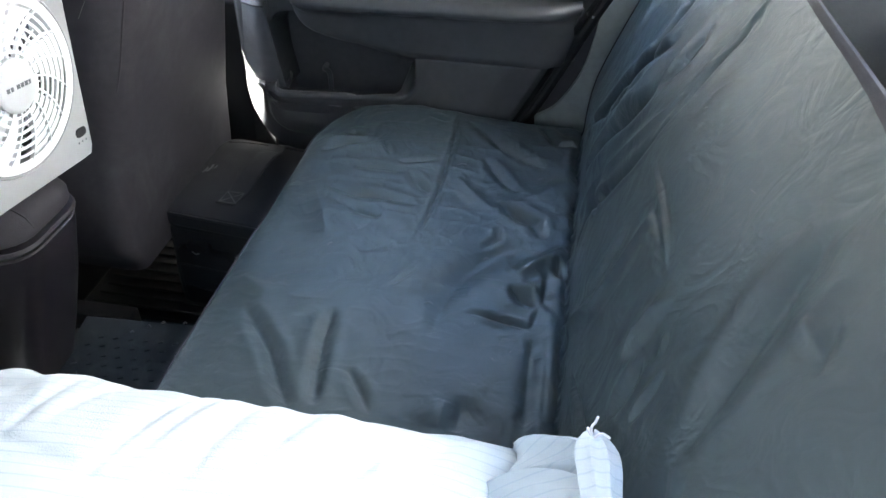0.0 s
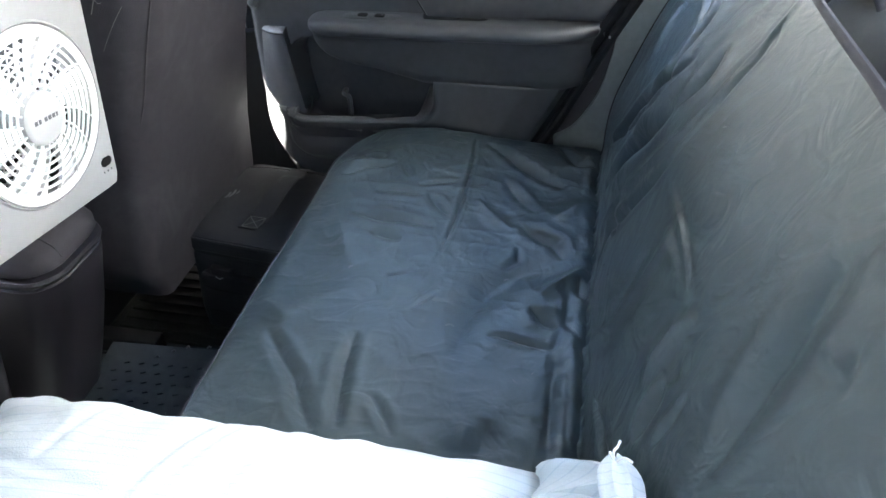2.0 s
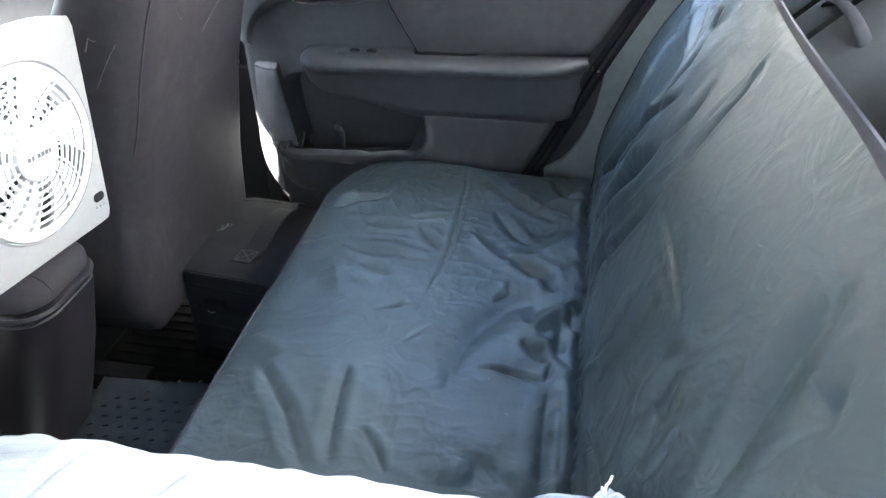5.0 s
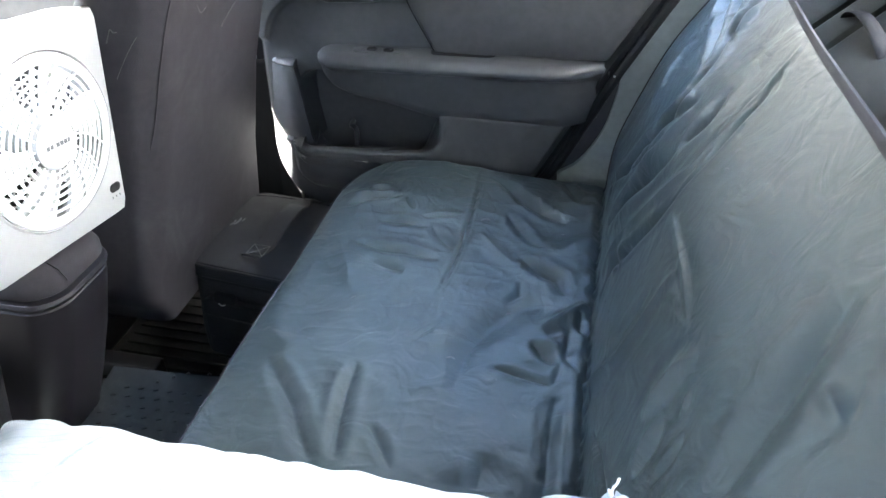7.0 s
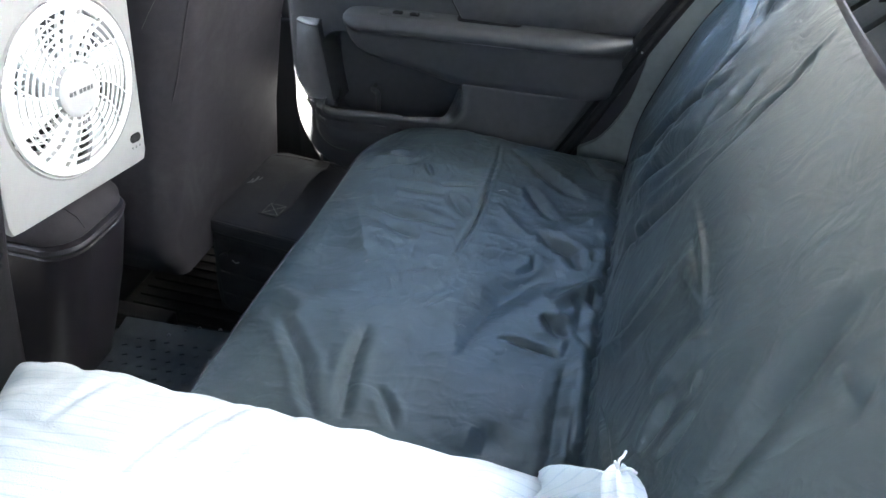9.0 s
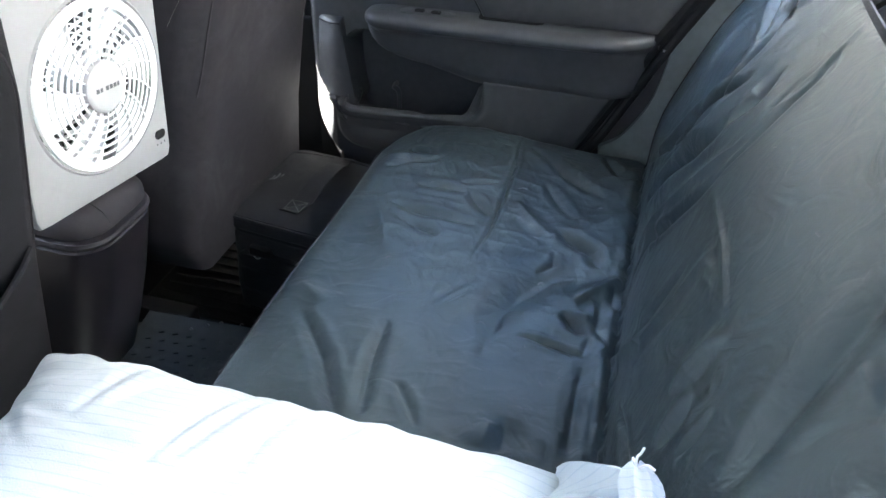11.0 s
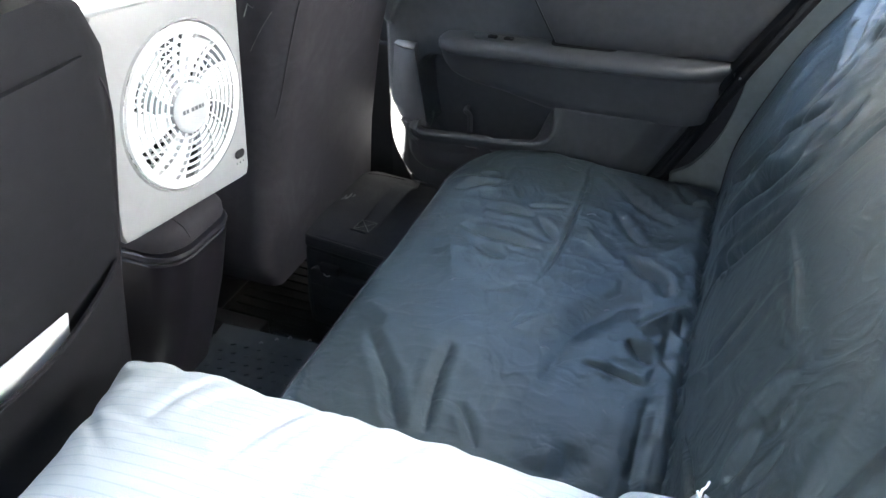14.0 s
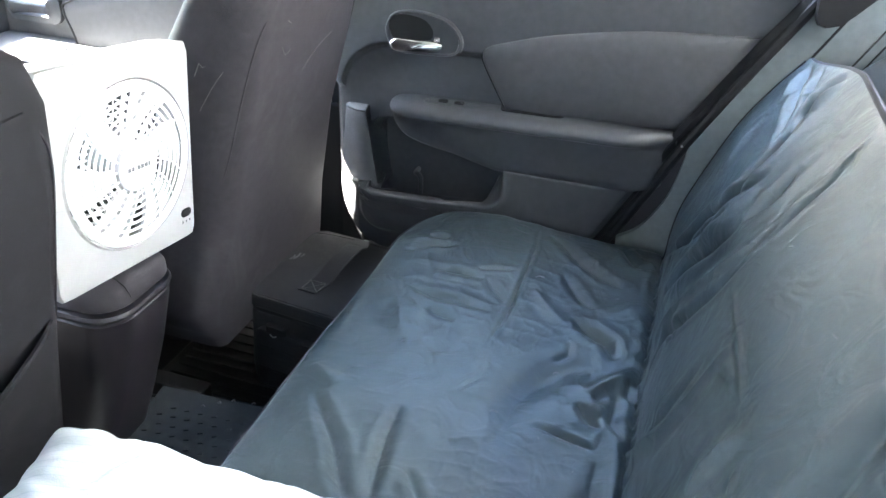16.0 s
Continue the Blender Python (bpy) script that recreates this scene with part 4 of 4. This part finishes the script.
part("gathered_corner", loft(gather), COTTON, pillow, "bunched corner of the case")
part("tied_tail", loft(tail), COTTON, pillow, "twisted end of the pillowcase")
part("tied_corner", loft(knot), COTTON, pillow, "gathered and tied corner")
for pts in ([(0.048, 0.396, 0.642), (0.048, 0.402, 0.648), (0.051, 0.408, 0.647), (0.053, 0.414, 0.648)], [(0.050, 0.394, 0.644), (0.057, 0.397, 0.647), (0.064, 0.395, 0.645)], [(0.048, 0.396, 0.643), (0.045, 0.399, 0.647), (0.045, 0.402, 0.646)]):
    part("loose_thread", tube(smooth_line(pts), 0.0012, 6), STRING, pillow)

# ---- centre console ----
console = thing("centre_console", "black centre console with a padded armrest lid", "console")
body_loops = []
for z, hx, hy, r, rear in ((0.07, 0.22, 0.088, 0.04, -0.885), (0.11, 0.22, 0.088, 0.045, -0.874), (0.20, 0.245, 0.089, 0.05, -0.838), (0.32, 0.262, 0.089, 0.052, -0.796), (0.43, 0.276, 0.090, 0.055, -0.765), (0.446, 0.278, 0.090, 0.055, -0.763), (0.450, 0.274, 0.086, 0.055, -0.767)):
    body_loops.append([(x, y, z) for x, y in rrect(hx, hy, r, 8, rear - hx, 0.793)])
part("console_front", box((-1.70, 0.645, 0.06), (-0.950, 0.968, 0.475), 0.01), CONSOLE, console)
part("console_body", loft(body_loops), CONSOLE, console)
lip = [[(x, y, z) for x, y in rrect(0.281 + d, 0.091 + d, 0.056, 8, -1.041, 0.793)] for d, z in ((-0.006, 0.450), (0.0, 0.453), (0.002, 0.459), (0.0, 0.465), (-0.006, 0.468))]
part("lid_rim", loft(lip), CONSOLE, console)
lid = [[(x, y, z) for x, y in rrect(0.279 - d, 0.089 - d, 0.055, 8, -1.041, 0.793)] for d, z in ((0.006, 0.468), (0.0, 0.474), (0.0, 0.488), (0.006, 0.502), (0.018, 0.513), (0.035, 0.520), (0.06, 0.5235))]
lid_part = part("lid", loft(lid), LEATHER, console)
part("lid_seam", tube([(-0.85, 0.745, 0.5225), (-0.80, 0.752, 0.5195), (-0.785, 0.753, 0.515), (-0.77, 0.754, 0.504), (-0.7625, 0.755, 0.485)], 0.0016, 6), DARK, lid_part)

# ---- fan ----
fan = thing("portable_fan", "white square portable fan standing on the console lid", "fan", pose(-0.7624, 0.7787, 0.5290) @ Matrix.Rotation(0.1167, 4, Vector((-0.1033, 0.026, -0.0477))))
FW, FH, CY, CZ, FR = 0.2994, 0.3299, 0.008, 0.1656, 0.1275
N = 96


def square_loop(x, inset, r=0.011):
    """The housing's outline, by even steps of angle about the fan's axis."""
    out = []
    hy, hz = FW / 2 - inset, FH / 2 - inset
    for i in range(N):
        a = 2 * math.pi * i / N
        c, s_ = math.cos(a), math.sin(a)
        k = min(hy / max(1e-6, abs(c)), hz / max(1e-6, abs(s_)))
        y, z = k * c, k * s_
        over_y, over_z = abs(y) - (hy - r), abs(z) - (hz - r)
        if over_y > 0 and over_z > 0:
            d = math.hypot(over_y, over_z)
            if d > r:
                y = math.copysign(hy - r + over_y * r / d, y)
                z = math.copysign(hz - r + over_z * r / d, z)
        out.append((x, y, FH / 2 + z))
    return out


def ring(x, rad, n=N, cy=CY, cz=CZ):
    return [(x, cy + rad * math.cos(2 * math.pi * i / n), cz + rad * math.sin(2 * math.pi * i / n)) for i in range(n)]


housing = loft([ring(-0.030, FR - 0.004), ring(-0.006, FR - 0.004), ring(0.0, FR), ring(0.003, FR + 0.002), ring(0.0, FR + 0.005), square_loop(0.0, 0.005), square_loop(-0.0015, 0.0015), square_loop(-0.005, 0.0), square_loop(-0.05, 0.004), square_loop(-0.062, 0.006), square_loop(-0.062, 0.009), square_loop(-0.012, 0.008), ring(-0.030, FR + 0.001), ring(-0.030, FR - 0.004)], caps=False)
bmesh.ops.remove_doubles(housing, verts=housing.verts, dist=1e-6)
part("housing", housing, WHITE, fan, own=True)


def dome(r):
    return 0.002 + 0.005 * (1 - (r / FR) ** 2)


ring_parent = part("grille_frame", loft([ring(dome(FR) - 0.001, FR - 0.001), ring(dome(FR) + 0.003, FR - 0.003), ring(dome(FR) + 0.003, FR - 0.013), ring(dome(FR) - 0.002, FR - 0.013)], caps=False), GRILLE, fan, own=True)
for k in range(7):
    r = 0.0455 + 0.0112 * k
    x = dome(r)
    part("grille_ring", loft([ring(x - 0.003, r, 72), ring(x + 0.001, r - 0.0022, 72), ring(x + 0.001, r + 0.0022, 72), ring(x - 0.003, r, 72)], caps=False), GRILLE, ring_parent, own=True)
sp = []
for k in range(11):
    r = 0.038 + (FR - 0.042) * k / 10
    a = -0.42 * (k / 10) ** 1.2
    sp.append([(dome(r) - 0.002 + dx, (r * math.cos(a) - dt * math.sin(a)), (r * math.sin(a) + dt * math.cos(a))) for dx, dt in ((0.004, 0.0014), (0.004, -0.0014), (-0.002, -0.001), (-0.002, 0.001))])
spoke = part("grille_spoke", loft(sp), GRILLE, ring_parent, own=True)
spoke.matrix_basis = Matrix.Translation((0, CY, CZ))
SPOKES = 16
for k in range(1, SPOKES):
    s2 = hang("grille_spoke", spoke.data, ring_parent, own=True)
    s2.matrix_basis = Matrix.Translation((0, CY, CZ)) @ Matrix.Rotation(2 * math.pi * k / SPOKES, 4, "X")
hub = part("hub_cap", loft([ring(0.004, 0.0385, 48), ring(0.0105, 0.038, 48), ring(0.0135, 0.0355, 48), ring(0.0145, 0.032, 48), ring(0.0145, 0.01, 48)]), HUB, fan, "pale grey hub cap", own=True)
# plain bars where the maker's mark is printed
for y, w in ((-0.0205, 0.0058), (-0.0128, 0.0045), (-0.001, 0.0058), (0.0070, 0.0058), (0.0150, 0.0058), (0.0218, 0.0035)):
    part("print_mark", box((0.0140, CY + y - w / 2, CZ - 0.003), (0.0149, CY + y + w / 2, CZ + 0.003)), PRINT, hub, own=True, smooth=0)
# blades and motor
BLADES, PHASE = 6, 198
blade = []
for k in range(9):
    r = 0.03 + 0.093 * k / 8
    sweep = -0.30 * (k / 8) ** 1.1
    half = 0.27 + 0.06 * (k / 8) ** 0.8
    pitch = 0.0035 + 0.0005 * k / 8
    blade.append([(-0.0055 + pitch * s3 - off, r * math.cos(sweep + half * s3), r * math.sin(sweep + half * s3)) for off, ss in ((0.0, (-1, -0.5, 0, 0.5, 1)), (0.0025, (1, 0.5, 0, -0.5, -1))) for s3 in ss])
blade_part = part("blade", loft(blade), GRILLE, fan, own=True)
blade_part.matrix_basis = Matrix.Translation((0, CY, CZ)) @ Matrix.Rotation(radians(PHASE), 4, "X")
for k in range(1, BLADES):
    b2 = hang("blade", blade_part.data, fan, own=True)
    b2.matrix_basis = Matrix.Translation((0, CY, CZ)) @ Matrix.Rotation(radians(PHASE + 360 / BLADES * k), 4, "X")
part("motor", loft([ring(-0.06, 0.032, 40), ring(-0.012, 0.034, 40), ring(-0.007, 0.03, 40)]), WHITE, fan, own=True)
rear_grille = bmesh.new()
for r in (0.042, 0.054, 0.066, 0.078, 0.090, 0.102, 0.114):
    loft([ring(-0.050, r, 48), ring(-0.054, r - 0.0017, 48), ring(-0.054, r + 0.0017, 48), ring(-0.050, r, 48)], caps=False, bm=rear_grille)
for k in range(22):
    a = 2 * math.pi * k / 22
    tube([(-0.053, CY + r * math.cos(a + 4 * r), CZ + r * math.sin(a + 4 * r)) for r in (0.03, 0.06, 0.09, 0.134)], 0.0016, 4, bm=rear_grille)
part("rear_grille", rear_grille, GRILLE, fan, own=True)
part("battery_box", box((-0.10, -0.13, 0.008), (-0.0565, 0.13, 0.185), 0.008), DARK, fan, "dark battery compartment", own=True)
part("switch", loft([[(x, 0.126 + y * s3, 0.0465 + z * s3) for y, z in rrect(0.0125, 0.0075, 0.0074)] for x, s3 in ((-0.002, 1.0), (0.001, 1.0), (0.0016, 0.8), (0.0012, 0.3))]), DARK, fan, "dark oval switch", own=True)
for y in (0.117, 0.126, 0.135):
    m2 = box((0.0, y - 0.0009, 0.029), (0.0006, y + 0.0009, 0.0325))
    part("switch_mark", m2, PRINT, fan, own=True, smooth=0)

# ---- front seats ----


def front_seat(name, label, yc, hw0=0.258, xb=-0.706, cover_mat=LEATHER, low=0.27):
    """A front seat seen from behind: backrest, piping, cushion, base and headrest."""
    ob = thing(name, label, "car seat", group="front seats")
    loops = []
    less = 0.258 - hw0
    lean = lambda z: 0.27 * (max(z, 0.5) - 0.57) + low * min(0.0, z - 0.5)
    for z, hw, hd, r in ((0.196, 0.250 - less, 0.066, 0.018), (0.201, 0.258 - less, 0.073, 0.022), (0.22, 0.262 - less, 0.078, 0.026), (0.25, 0.262 - less, 0.079, 0.028), (0.28, 0.261 - less, 0.08, 0.03), (0.32, 0.26 - less, 0.082, 0.035), (0.40, hw0 + 0.002, 0.084, 0.045), (0.60, hw0 + 0.002, 0.084, 0.07), (0.80, hw0 - 0.002, 0.078, 0.066), (0.89, hw0 - 0.02, 0.066, 0.06), (0.945, hw0 - 0.055, 0.052, 0.05), (0.97, hw0 - 0.10, 0.034, 0.033)):
        cx = xb + lean(z) - hd
        loop = []
        for x, y in rrect(hd, hw, r, 8):
            # the inner bolster stands out towards the front, the outer one falls back
            inner = y * (MID - yc) > 0
            wide = 0.04 * max(0.0, -x / hd) * min(1.0, max(0.0, (z - 0.25) / 0.2)) + (0.27 - low) * (0.3 * float(smooth01((0.47 - z) / 0.22)) - 0.42 * float(smooth01((0.31 - z) / 0.10))) if inner else -0.042 * min(1.0, max(0.0, 0.75 - x / hd))
            loop.append((cx + x + (0.010 * (1 - (y / hw) ** 2) if x > 0 else 0.0), yc + y + math.copysign(wide, y * wide), z))
        loops.append(loop)
    part("backrest", loft(loops), cover_mat, ob)
    for sgn in (-1, 1):
        line = [(x + xb + 0.7292 + lean(z) - 0.27 * (z - 0.57), yc + sgn * (dy + hw0 - 0.236), z) for x, dy, z in ((-0.643, 0.160, 0.885), (-0.655, 0.185, 0.846), (-0.670, 0.197, 0.801), (-0.695, 0.204, 0.723), (-0.724, 0.209, 0.628), (-0.748, 0.216, 0.561), (-0.771, 0.218, 0.488), (-0.799, 0.219, 0.396), (-0.833, 0.205, 0.280))]
        part("seam_piping", tube(smooth_line(line), 0.0016, 6), LEATHER, ob)
    part("cushion", box((-1.38, yc - hw0 + 0.02, 0.16), (-0.87, yc + hw0 - 0.02, 0.33), 0.05), CLOTH, ob)
    part("base", box((-1.30, yc - hw0 + 0.03, 0.02), (-1.0, yc + hw0 - 0.03, 0.17), 0.02), DARK, ob)
    for sgn in (-1, 1):
        part("rail", box((-1.35, yc + sgn * 0.19 - 0.02, 0.0), (-0.86, yc + sgn * 0.19 + 0.02, 0.05), 0.005), DARK, ob)
        part("hinge_cover", loft([[(x, yc + sgn * (hw0 - 0.034) + 0.014 * s3, z) for x, z in [(xb - 0.19 + 0.055 * math.cos(a) * k3, 0.24 + 0.05 * math.sin(a) * k3) for a in [2 * math.pi * i / 20 for i in range(20)]]] for s3, k3 in ((-1, 1), (0.6, 1), (1, 0.8))]), DARK, ob)
    hr = [[(-0.655 + x * s3, yc + w * s3, 0.985 + 0.16 * t) for x, w in rrect(0.05, 0.125, 0.045)] for t, s3 in ((0.0, 0.7), (0.1, 0.95), (0.4, 1.0), (0.85, 0.95), (1.0, 0.65))]
    part("headrest", loft(hr), LEATHER, ob)
    for sgn in (-1, 1):
        part("headrest_post", tube([(-0.655, yc + sgn * 0.06, 0.95), (-0.655, yc + sgn * 0.06, 1.0)], 0.006), CHROME, ob)
    return ob


passenger = front_seat("front_seat", "black leatherette front passenger seat with scuffed back", 1.213, 0.236, -0.728, low=0.13)
driver = front_seat("front_seat", "black driver seat with paper in its back pocket", 0.335, cover_mat=CLOTH)
# the driver seat's cloth back panel and sagging pocket
Yp, Zp = np.meshgrid(np.linspace(-0.205, 0.205, 60), np.linspace(0.24, 0.90, 70), indexing="ij")
Xp = -0.706 + 0.27 * (Zp - 0.57) + 0.010 * (1 - (Yp / 0.25) ** 2) + 0.004 + 0.001 * lattice(Yp, Zp, 0.05, 3)
wide = np.interp(Zp, (0.24, 0.5, 0.78, 0.88, 0.90), (0.93, 1.0, 0.98, 0.86, 0.82))
cloth_part("back_cloth", np.stack([Xp, 0.335 + Yp * wide, Zp], -1), 0.006, CLOTH, driver)
Yp, Tp = np.meshgrid(np.linspace(-0.20, 0.20, 60), np.linspace(0, 1, 40), indexing="ij")
sag = 1 - (Yp / 0.2) ** 2
Zp = 0.25 + (0.610 - 0.25 - 0.045 * sag) * Tp
Xp = -0.706 + 0.27 * (Zp - 0.57) + 0.010 * (1 - (Yp / 0.25) ** 2) + 0.009 + 0.026 * sag * Tp ** 1.6 + 0.002 * lattice(Yp, Zp, 0.06, 4)
pocket = cloth_part("pocket", np.stack([Xp, 0.335 + Yp, Zp], -1), 0.004, CLOTH, driver)
part("pocket_edge", tube(np.stack([Xp, 0.335 + Yp, Zp], -1)[::3, -1], 0.004, 6), CLOTH, driver)
papers = thing("papers", "white papers tucked in the seat back pocket", "paper")
part("sheet", loft([[(-0.706 + 0.27 * (z - 0.57) + off, y, z) for y, z in ((0.20, 0.40), (0.44, 0.40), (0.44, 0.594), (0.20, 0.590))] for off in (0.0165, 0.0195)]), PAPER, papers)
# scuffs on the passenger seat's back
for width, pts in ((0.0040, ((-0.751, 0.975, 0.779), (-0.747, 0.9755, 0.788), (-0.741, 0.977, 0.801))), (0.0028, ((-0.741, 0.977, 0.801), (-0.737, 0.978, 0.795), (-0.732, 0.979, 0.796))), (0.0022, ((-0.705, 0.986, 0.788), (-0.726, 0.981, 0.759), (-0.751, 0.978, 0.720))), (0.0024, ((-0.660, 1.101, 0.805), (-0.665, 1.118, 0.787), (-0.663, 1.136, 0.793))), (0.0030, ((-0.666, 1.305, 0.783), (-0.671, 1.247, 0.764), (-0.678, 1.201, 0.736))), (0.0022, ((-0.647, 1.104, 0.852), (-0.648, 1.110, 0.848), (-0.649, 1.117, 0.844)))):
    part("scuff", tube(smooth_line(pts, 8), width * 0.5, 6, flat=0.3), SCUFF, passenger)

# ---- cooler bag ----
bag = thing("cooler_bag", "black soft cooler bag standing in the footwell", "bag", pose(-0.655, 1.245, 0.0, 0, 0, -6))


def bag_loop(hx, hy, z, r=0.035, lean=0.0):
    return [(x + lean, y, z) for x, y in rrect(hx, hy, r, 6)]


part("bag_body", loft([bag_loop(0.118, 0.135, 0.012, lean=-0.01), bag_loop(0.128, 0.147, 0.022, lean=-0.01), bag_loop(0.130, 0.150, 0.08, lean=-0.008), bag_loop(0.128, 0.148, 0.16, lean=-0.004), bag_loop(0.130, 0.150, 0.222), bag_loop(0.127, 0.147, 0.228)]), CANVAS, bag, own=True)
part("zip", loft([bag_loop(0.128, 0.148, 0.2275), bag_loop(0.1285, 0.1485, 0.229), bag_loop(0.1285, 0.1485, 0.234), bag_loop(0.128, 0.148, 0.2355)]), DARK, bag, own=True)
lid_b = part("bag_lid", loft([bag_loop(0.128, 0.148, 0.235), bag_loop(0.132, 0.152, 0.24), bag_loop(0.132, 0.152, 0.262), bag_loop(0.127, 0.147, 0.270), bag_loop(0.11, 0.13, 0.2745), bag_loop(0.07, 0.09, 0.276)]), CANVAS, bag, own=True)
part("piping", tube([(x, y, 0.2665) for x, y in rrect(0.1305, 0.1505, 0.035, 6)], 0.0032, 6, cyclic=True), WEB, lid_b, own=True)
part("lid_zip", tube(smooth_line([(-0.118, 0.128, 0.2715), (-0.04, 0.137, 0.2735), (0.06, 0.136, 0.2735), (0.12, 0.118, 0.2715)]), 0.0028, 6), DARK, lid_b, own=True)
strap = []
for k in range(17):
    t = k / 16
    y = -0.105 + 0.24 * t
    z = 0.278 + 0.030 * math.sin(math.pi * min(1, max(0, (t - 0.18) / 0.70))) ** 0.8
    x = 0.0 + 0.022 * math.sin(math.pi * t)
    strap.append([(x + dx, y, z + dz) for dx, dz in ((-0.021, 0.0), (-0.020, 0.0025), (0.020, 0.0025), (0.021, 0.0), (0.020, -0.001), (-0.020, -0.001))])
handle_b = part("carry_strap", loft(strap), WEB, bag, own=True)
for a, b in (((-0.018, -0.103), (0.018, -0.066)), ((-0.018, -0.066), (0.018, -0.103)), ((-0.018, -0.103), (0.018, -0.103)), ((-0.018, -0.066), (0.018, -0.066)), ((-0.018, -0.103), (-0.018, -0.066)), ((0.018, -0.103), (0.018, -0.066))):
    part("stitching", tube([(a[0] + 0.006, a[1], 0.2815), (b[0] + 0.007, b[1], 0.283)], 0.0008, 4), THREAD, handle_b, own=True)
for x, y, ln, w in ((-0.106, 0.004, 0.022, 0.004), (-0.099, 0.012, 0.030, 0.005), (-0.091, 0.020, 0.018, 0.003), (-0.052, -0.015, 0.016, 0.002)):
    part("print_mark", tube(smooth_line([(x - 0.002, y - ln / 2, 0.2745), (x + 0.002, y, 0.2757), (x - 0.001, y + ln / 2, 0.2745)], 4), w / 2, 6, flat=0.3), PATCH, lid_b, "worn pale printed mark", own=True)
part("front_pocket", loft([[(x, -0.147 - d, 0.115 + z) for x, z in rrect(0.10 * s3, 0.075 * s3, 0.02)] for d, s3 in ((0.0, 1.0), (0.014, 1.0), (0.018, 0.94), (0.019, 0.5))]), CANVAS, bag, own=True)
buckle = part("buckle", loft([[(-0.045 + x, -0.150 - d, 0.195 + z) for x, z in rrect(0.026 * s3, 0.012 * s3, 0.006)] for d, s3 in ((0.0, 1.0), (0.010, 1.0), (0.013, 0.85))]), DARK, bag, own=True)
part("zip_pull", tube(smooth_line([(-0.056, -0.166, 0.188), (-0.048, -0.167, 0.184), (-0.040, -0.166, 0.187)]), 0.0014, 6), STEEL, buckle, own=True)
for y in (-0.1665, -0.1668):
    part("pocket_seam", tube([(-0.09, y, 0.15 if y > -0.1666 else 0.09), (0.09, y, 0.15 if y > -0.1666 else 0.09)], 0.0022, 5), WEB, bag, own=True)

# ---- floor mats ----
mat_c = thing("floor_mat", "black rubber mat with raised studs over the tunnel", "floor mat")
Xm, Ym = np.meshgrid(np.linspace(-0.900, -0.45, 60), np.linspace(0.45, 0.940, 70), indexing="ij")
Zm = np.interp(Ym, (0.45, 0.60, 0.645, 0.685, 0.785, 0.90, 0.940), (0.010, 0.012, 0.075, 0.098, 0.106, 0.106, 0.112)) + 0.0015 * lattice(Xm, Ym, 0.05, 2)
Pm = np.stack([Xm, Ym + 0.06 * (Xm + 0.889) * smooth01((Ym - 0.8) / 0.14), Zm], -1)
cloth_part("mat_sheet", Pm, 0.004, RUBBER, mat_c)
studs = bmesh.new()
for i in range(12):
    for j in range(6):
        x, y = -0.86 + 0.03 * i + 0.015 * (j % 2), 0.775 + 0.024 * j + 0.06 * (0.03 * i) 
        zz = 0.1075
        bmesh.ops.create_cube(studs, size=1, matrix=Matrix.LocRotScale((x, y, zz), Euler((0, 0, 0.4)), (0.010, 0.0035, 0.003)))
tagged(part("studs", studs, RUBBER, mat_c, smooth=0), kind="stuff")
for x, y in ((-0.765, 0.930), (-0.742, 0.945), (-0.70, 0.952), (-0.79, 0.91)):
    part("crumb", tube([(x, y, 0.115), (x + 0.004, y + 0.003, 0.118), (x + 0.007, y + 0.002, 0.115)], 0.0018, 5), PATCH, mat_c)
mat_r = thing("floor_mat", "black ribbed rubber mat in the passenger footwell", "floor mat")
ribs = box((-1.02, 1.0, 0.001), (-0.52, 1.45, 0.010), 0.003)
part("mat_sheet", ribs, RIBBED, mat_r)
for k in range(14):
    part("rib", box((-1.0, 1.02 + 0.03 * k, 0.009), (-0.54, 1.028 + 0.03 * k, 0.015), 0.002, 1), RIBBED, mat_r)

# ---- front of the cabin ----
fdoor = thing("door_2", "grey-lit front passenger door with a pull handle", "car door", kind="structure")
part("panel", box((-1.95, 1.525, 0.05), (-0.965, 1.57, 0.90), 0.012), SOFT, fdoor)
fin = smooth_line([(-1.455, 0, 0.56), (-1.478, 0, 0.64), (-1.493, 0, 0.69), (-1.47, 0, 0.715), (-1.30, 0, 0.765), (-1.10, 0, 0.775), (-0.99, 0, 0.775)], 6)
fe = [(p.x, p.z) for p in fin] + [(-0.985, 0.56)]
part("padded_insert", plate(fe, "y", 1.50, 1.53, 0.008, 3), SOFT, fdoor)
part("insert_seam", tube([(x, 1.502, z) for x, z in fe[:-1]], 0.004), DARK, fdoor)
fh = part("handle_bezel", plate([(-1.60 + a, 0.69 + b) for a, b in rrect(0.085, 0.045, 0.03)], "y", 1.512, 1.53, 0.004), GLOSSY, fdoor)
part("lever", loft([[(x, 1.505 + 0.008 * math.cos(a), 0.685 + 0.022 * math.sin(a)) for a in [2 * math.pi * i / 12 for i in range(12)]] for x in (-1.66, -1.545)]), CHROME, fh)
fa = [[(x, y, z) for y, z in ((1.54, 0.612), (1.43, 0.606), (1.405, 0.598), (1.398, 0.585), (1.41, 0.56), (1.45, 0.53), (1.54, 0.52))] for x in (-1.80, -1.72, -1.55, -1.4, -1.2, -1.05)]
fdoor_arm = part("armrest", loft(fa), GLOSSY, fdoor)
part("window_switch", box((-1.52, 1.44, 0.606), (-1.46, 1.49, 0.6115), 0.002, 1), DARK, fdoor_arm)
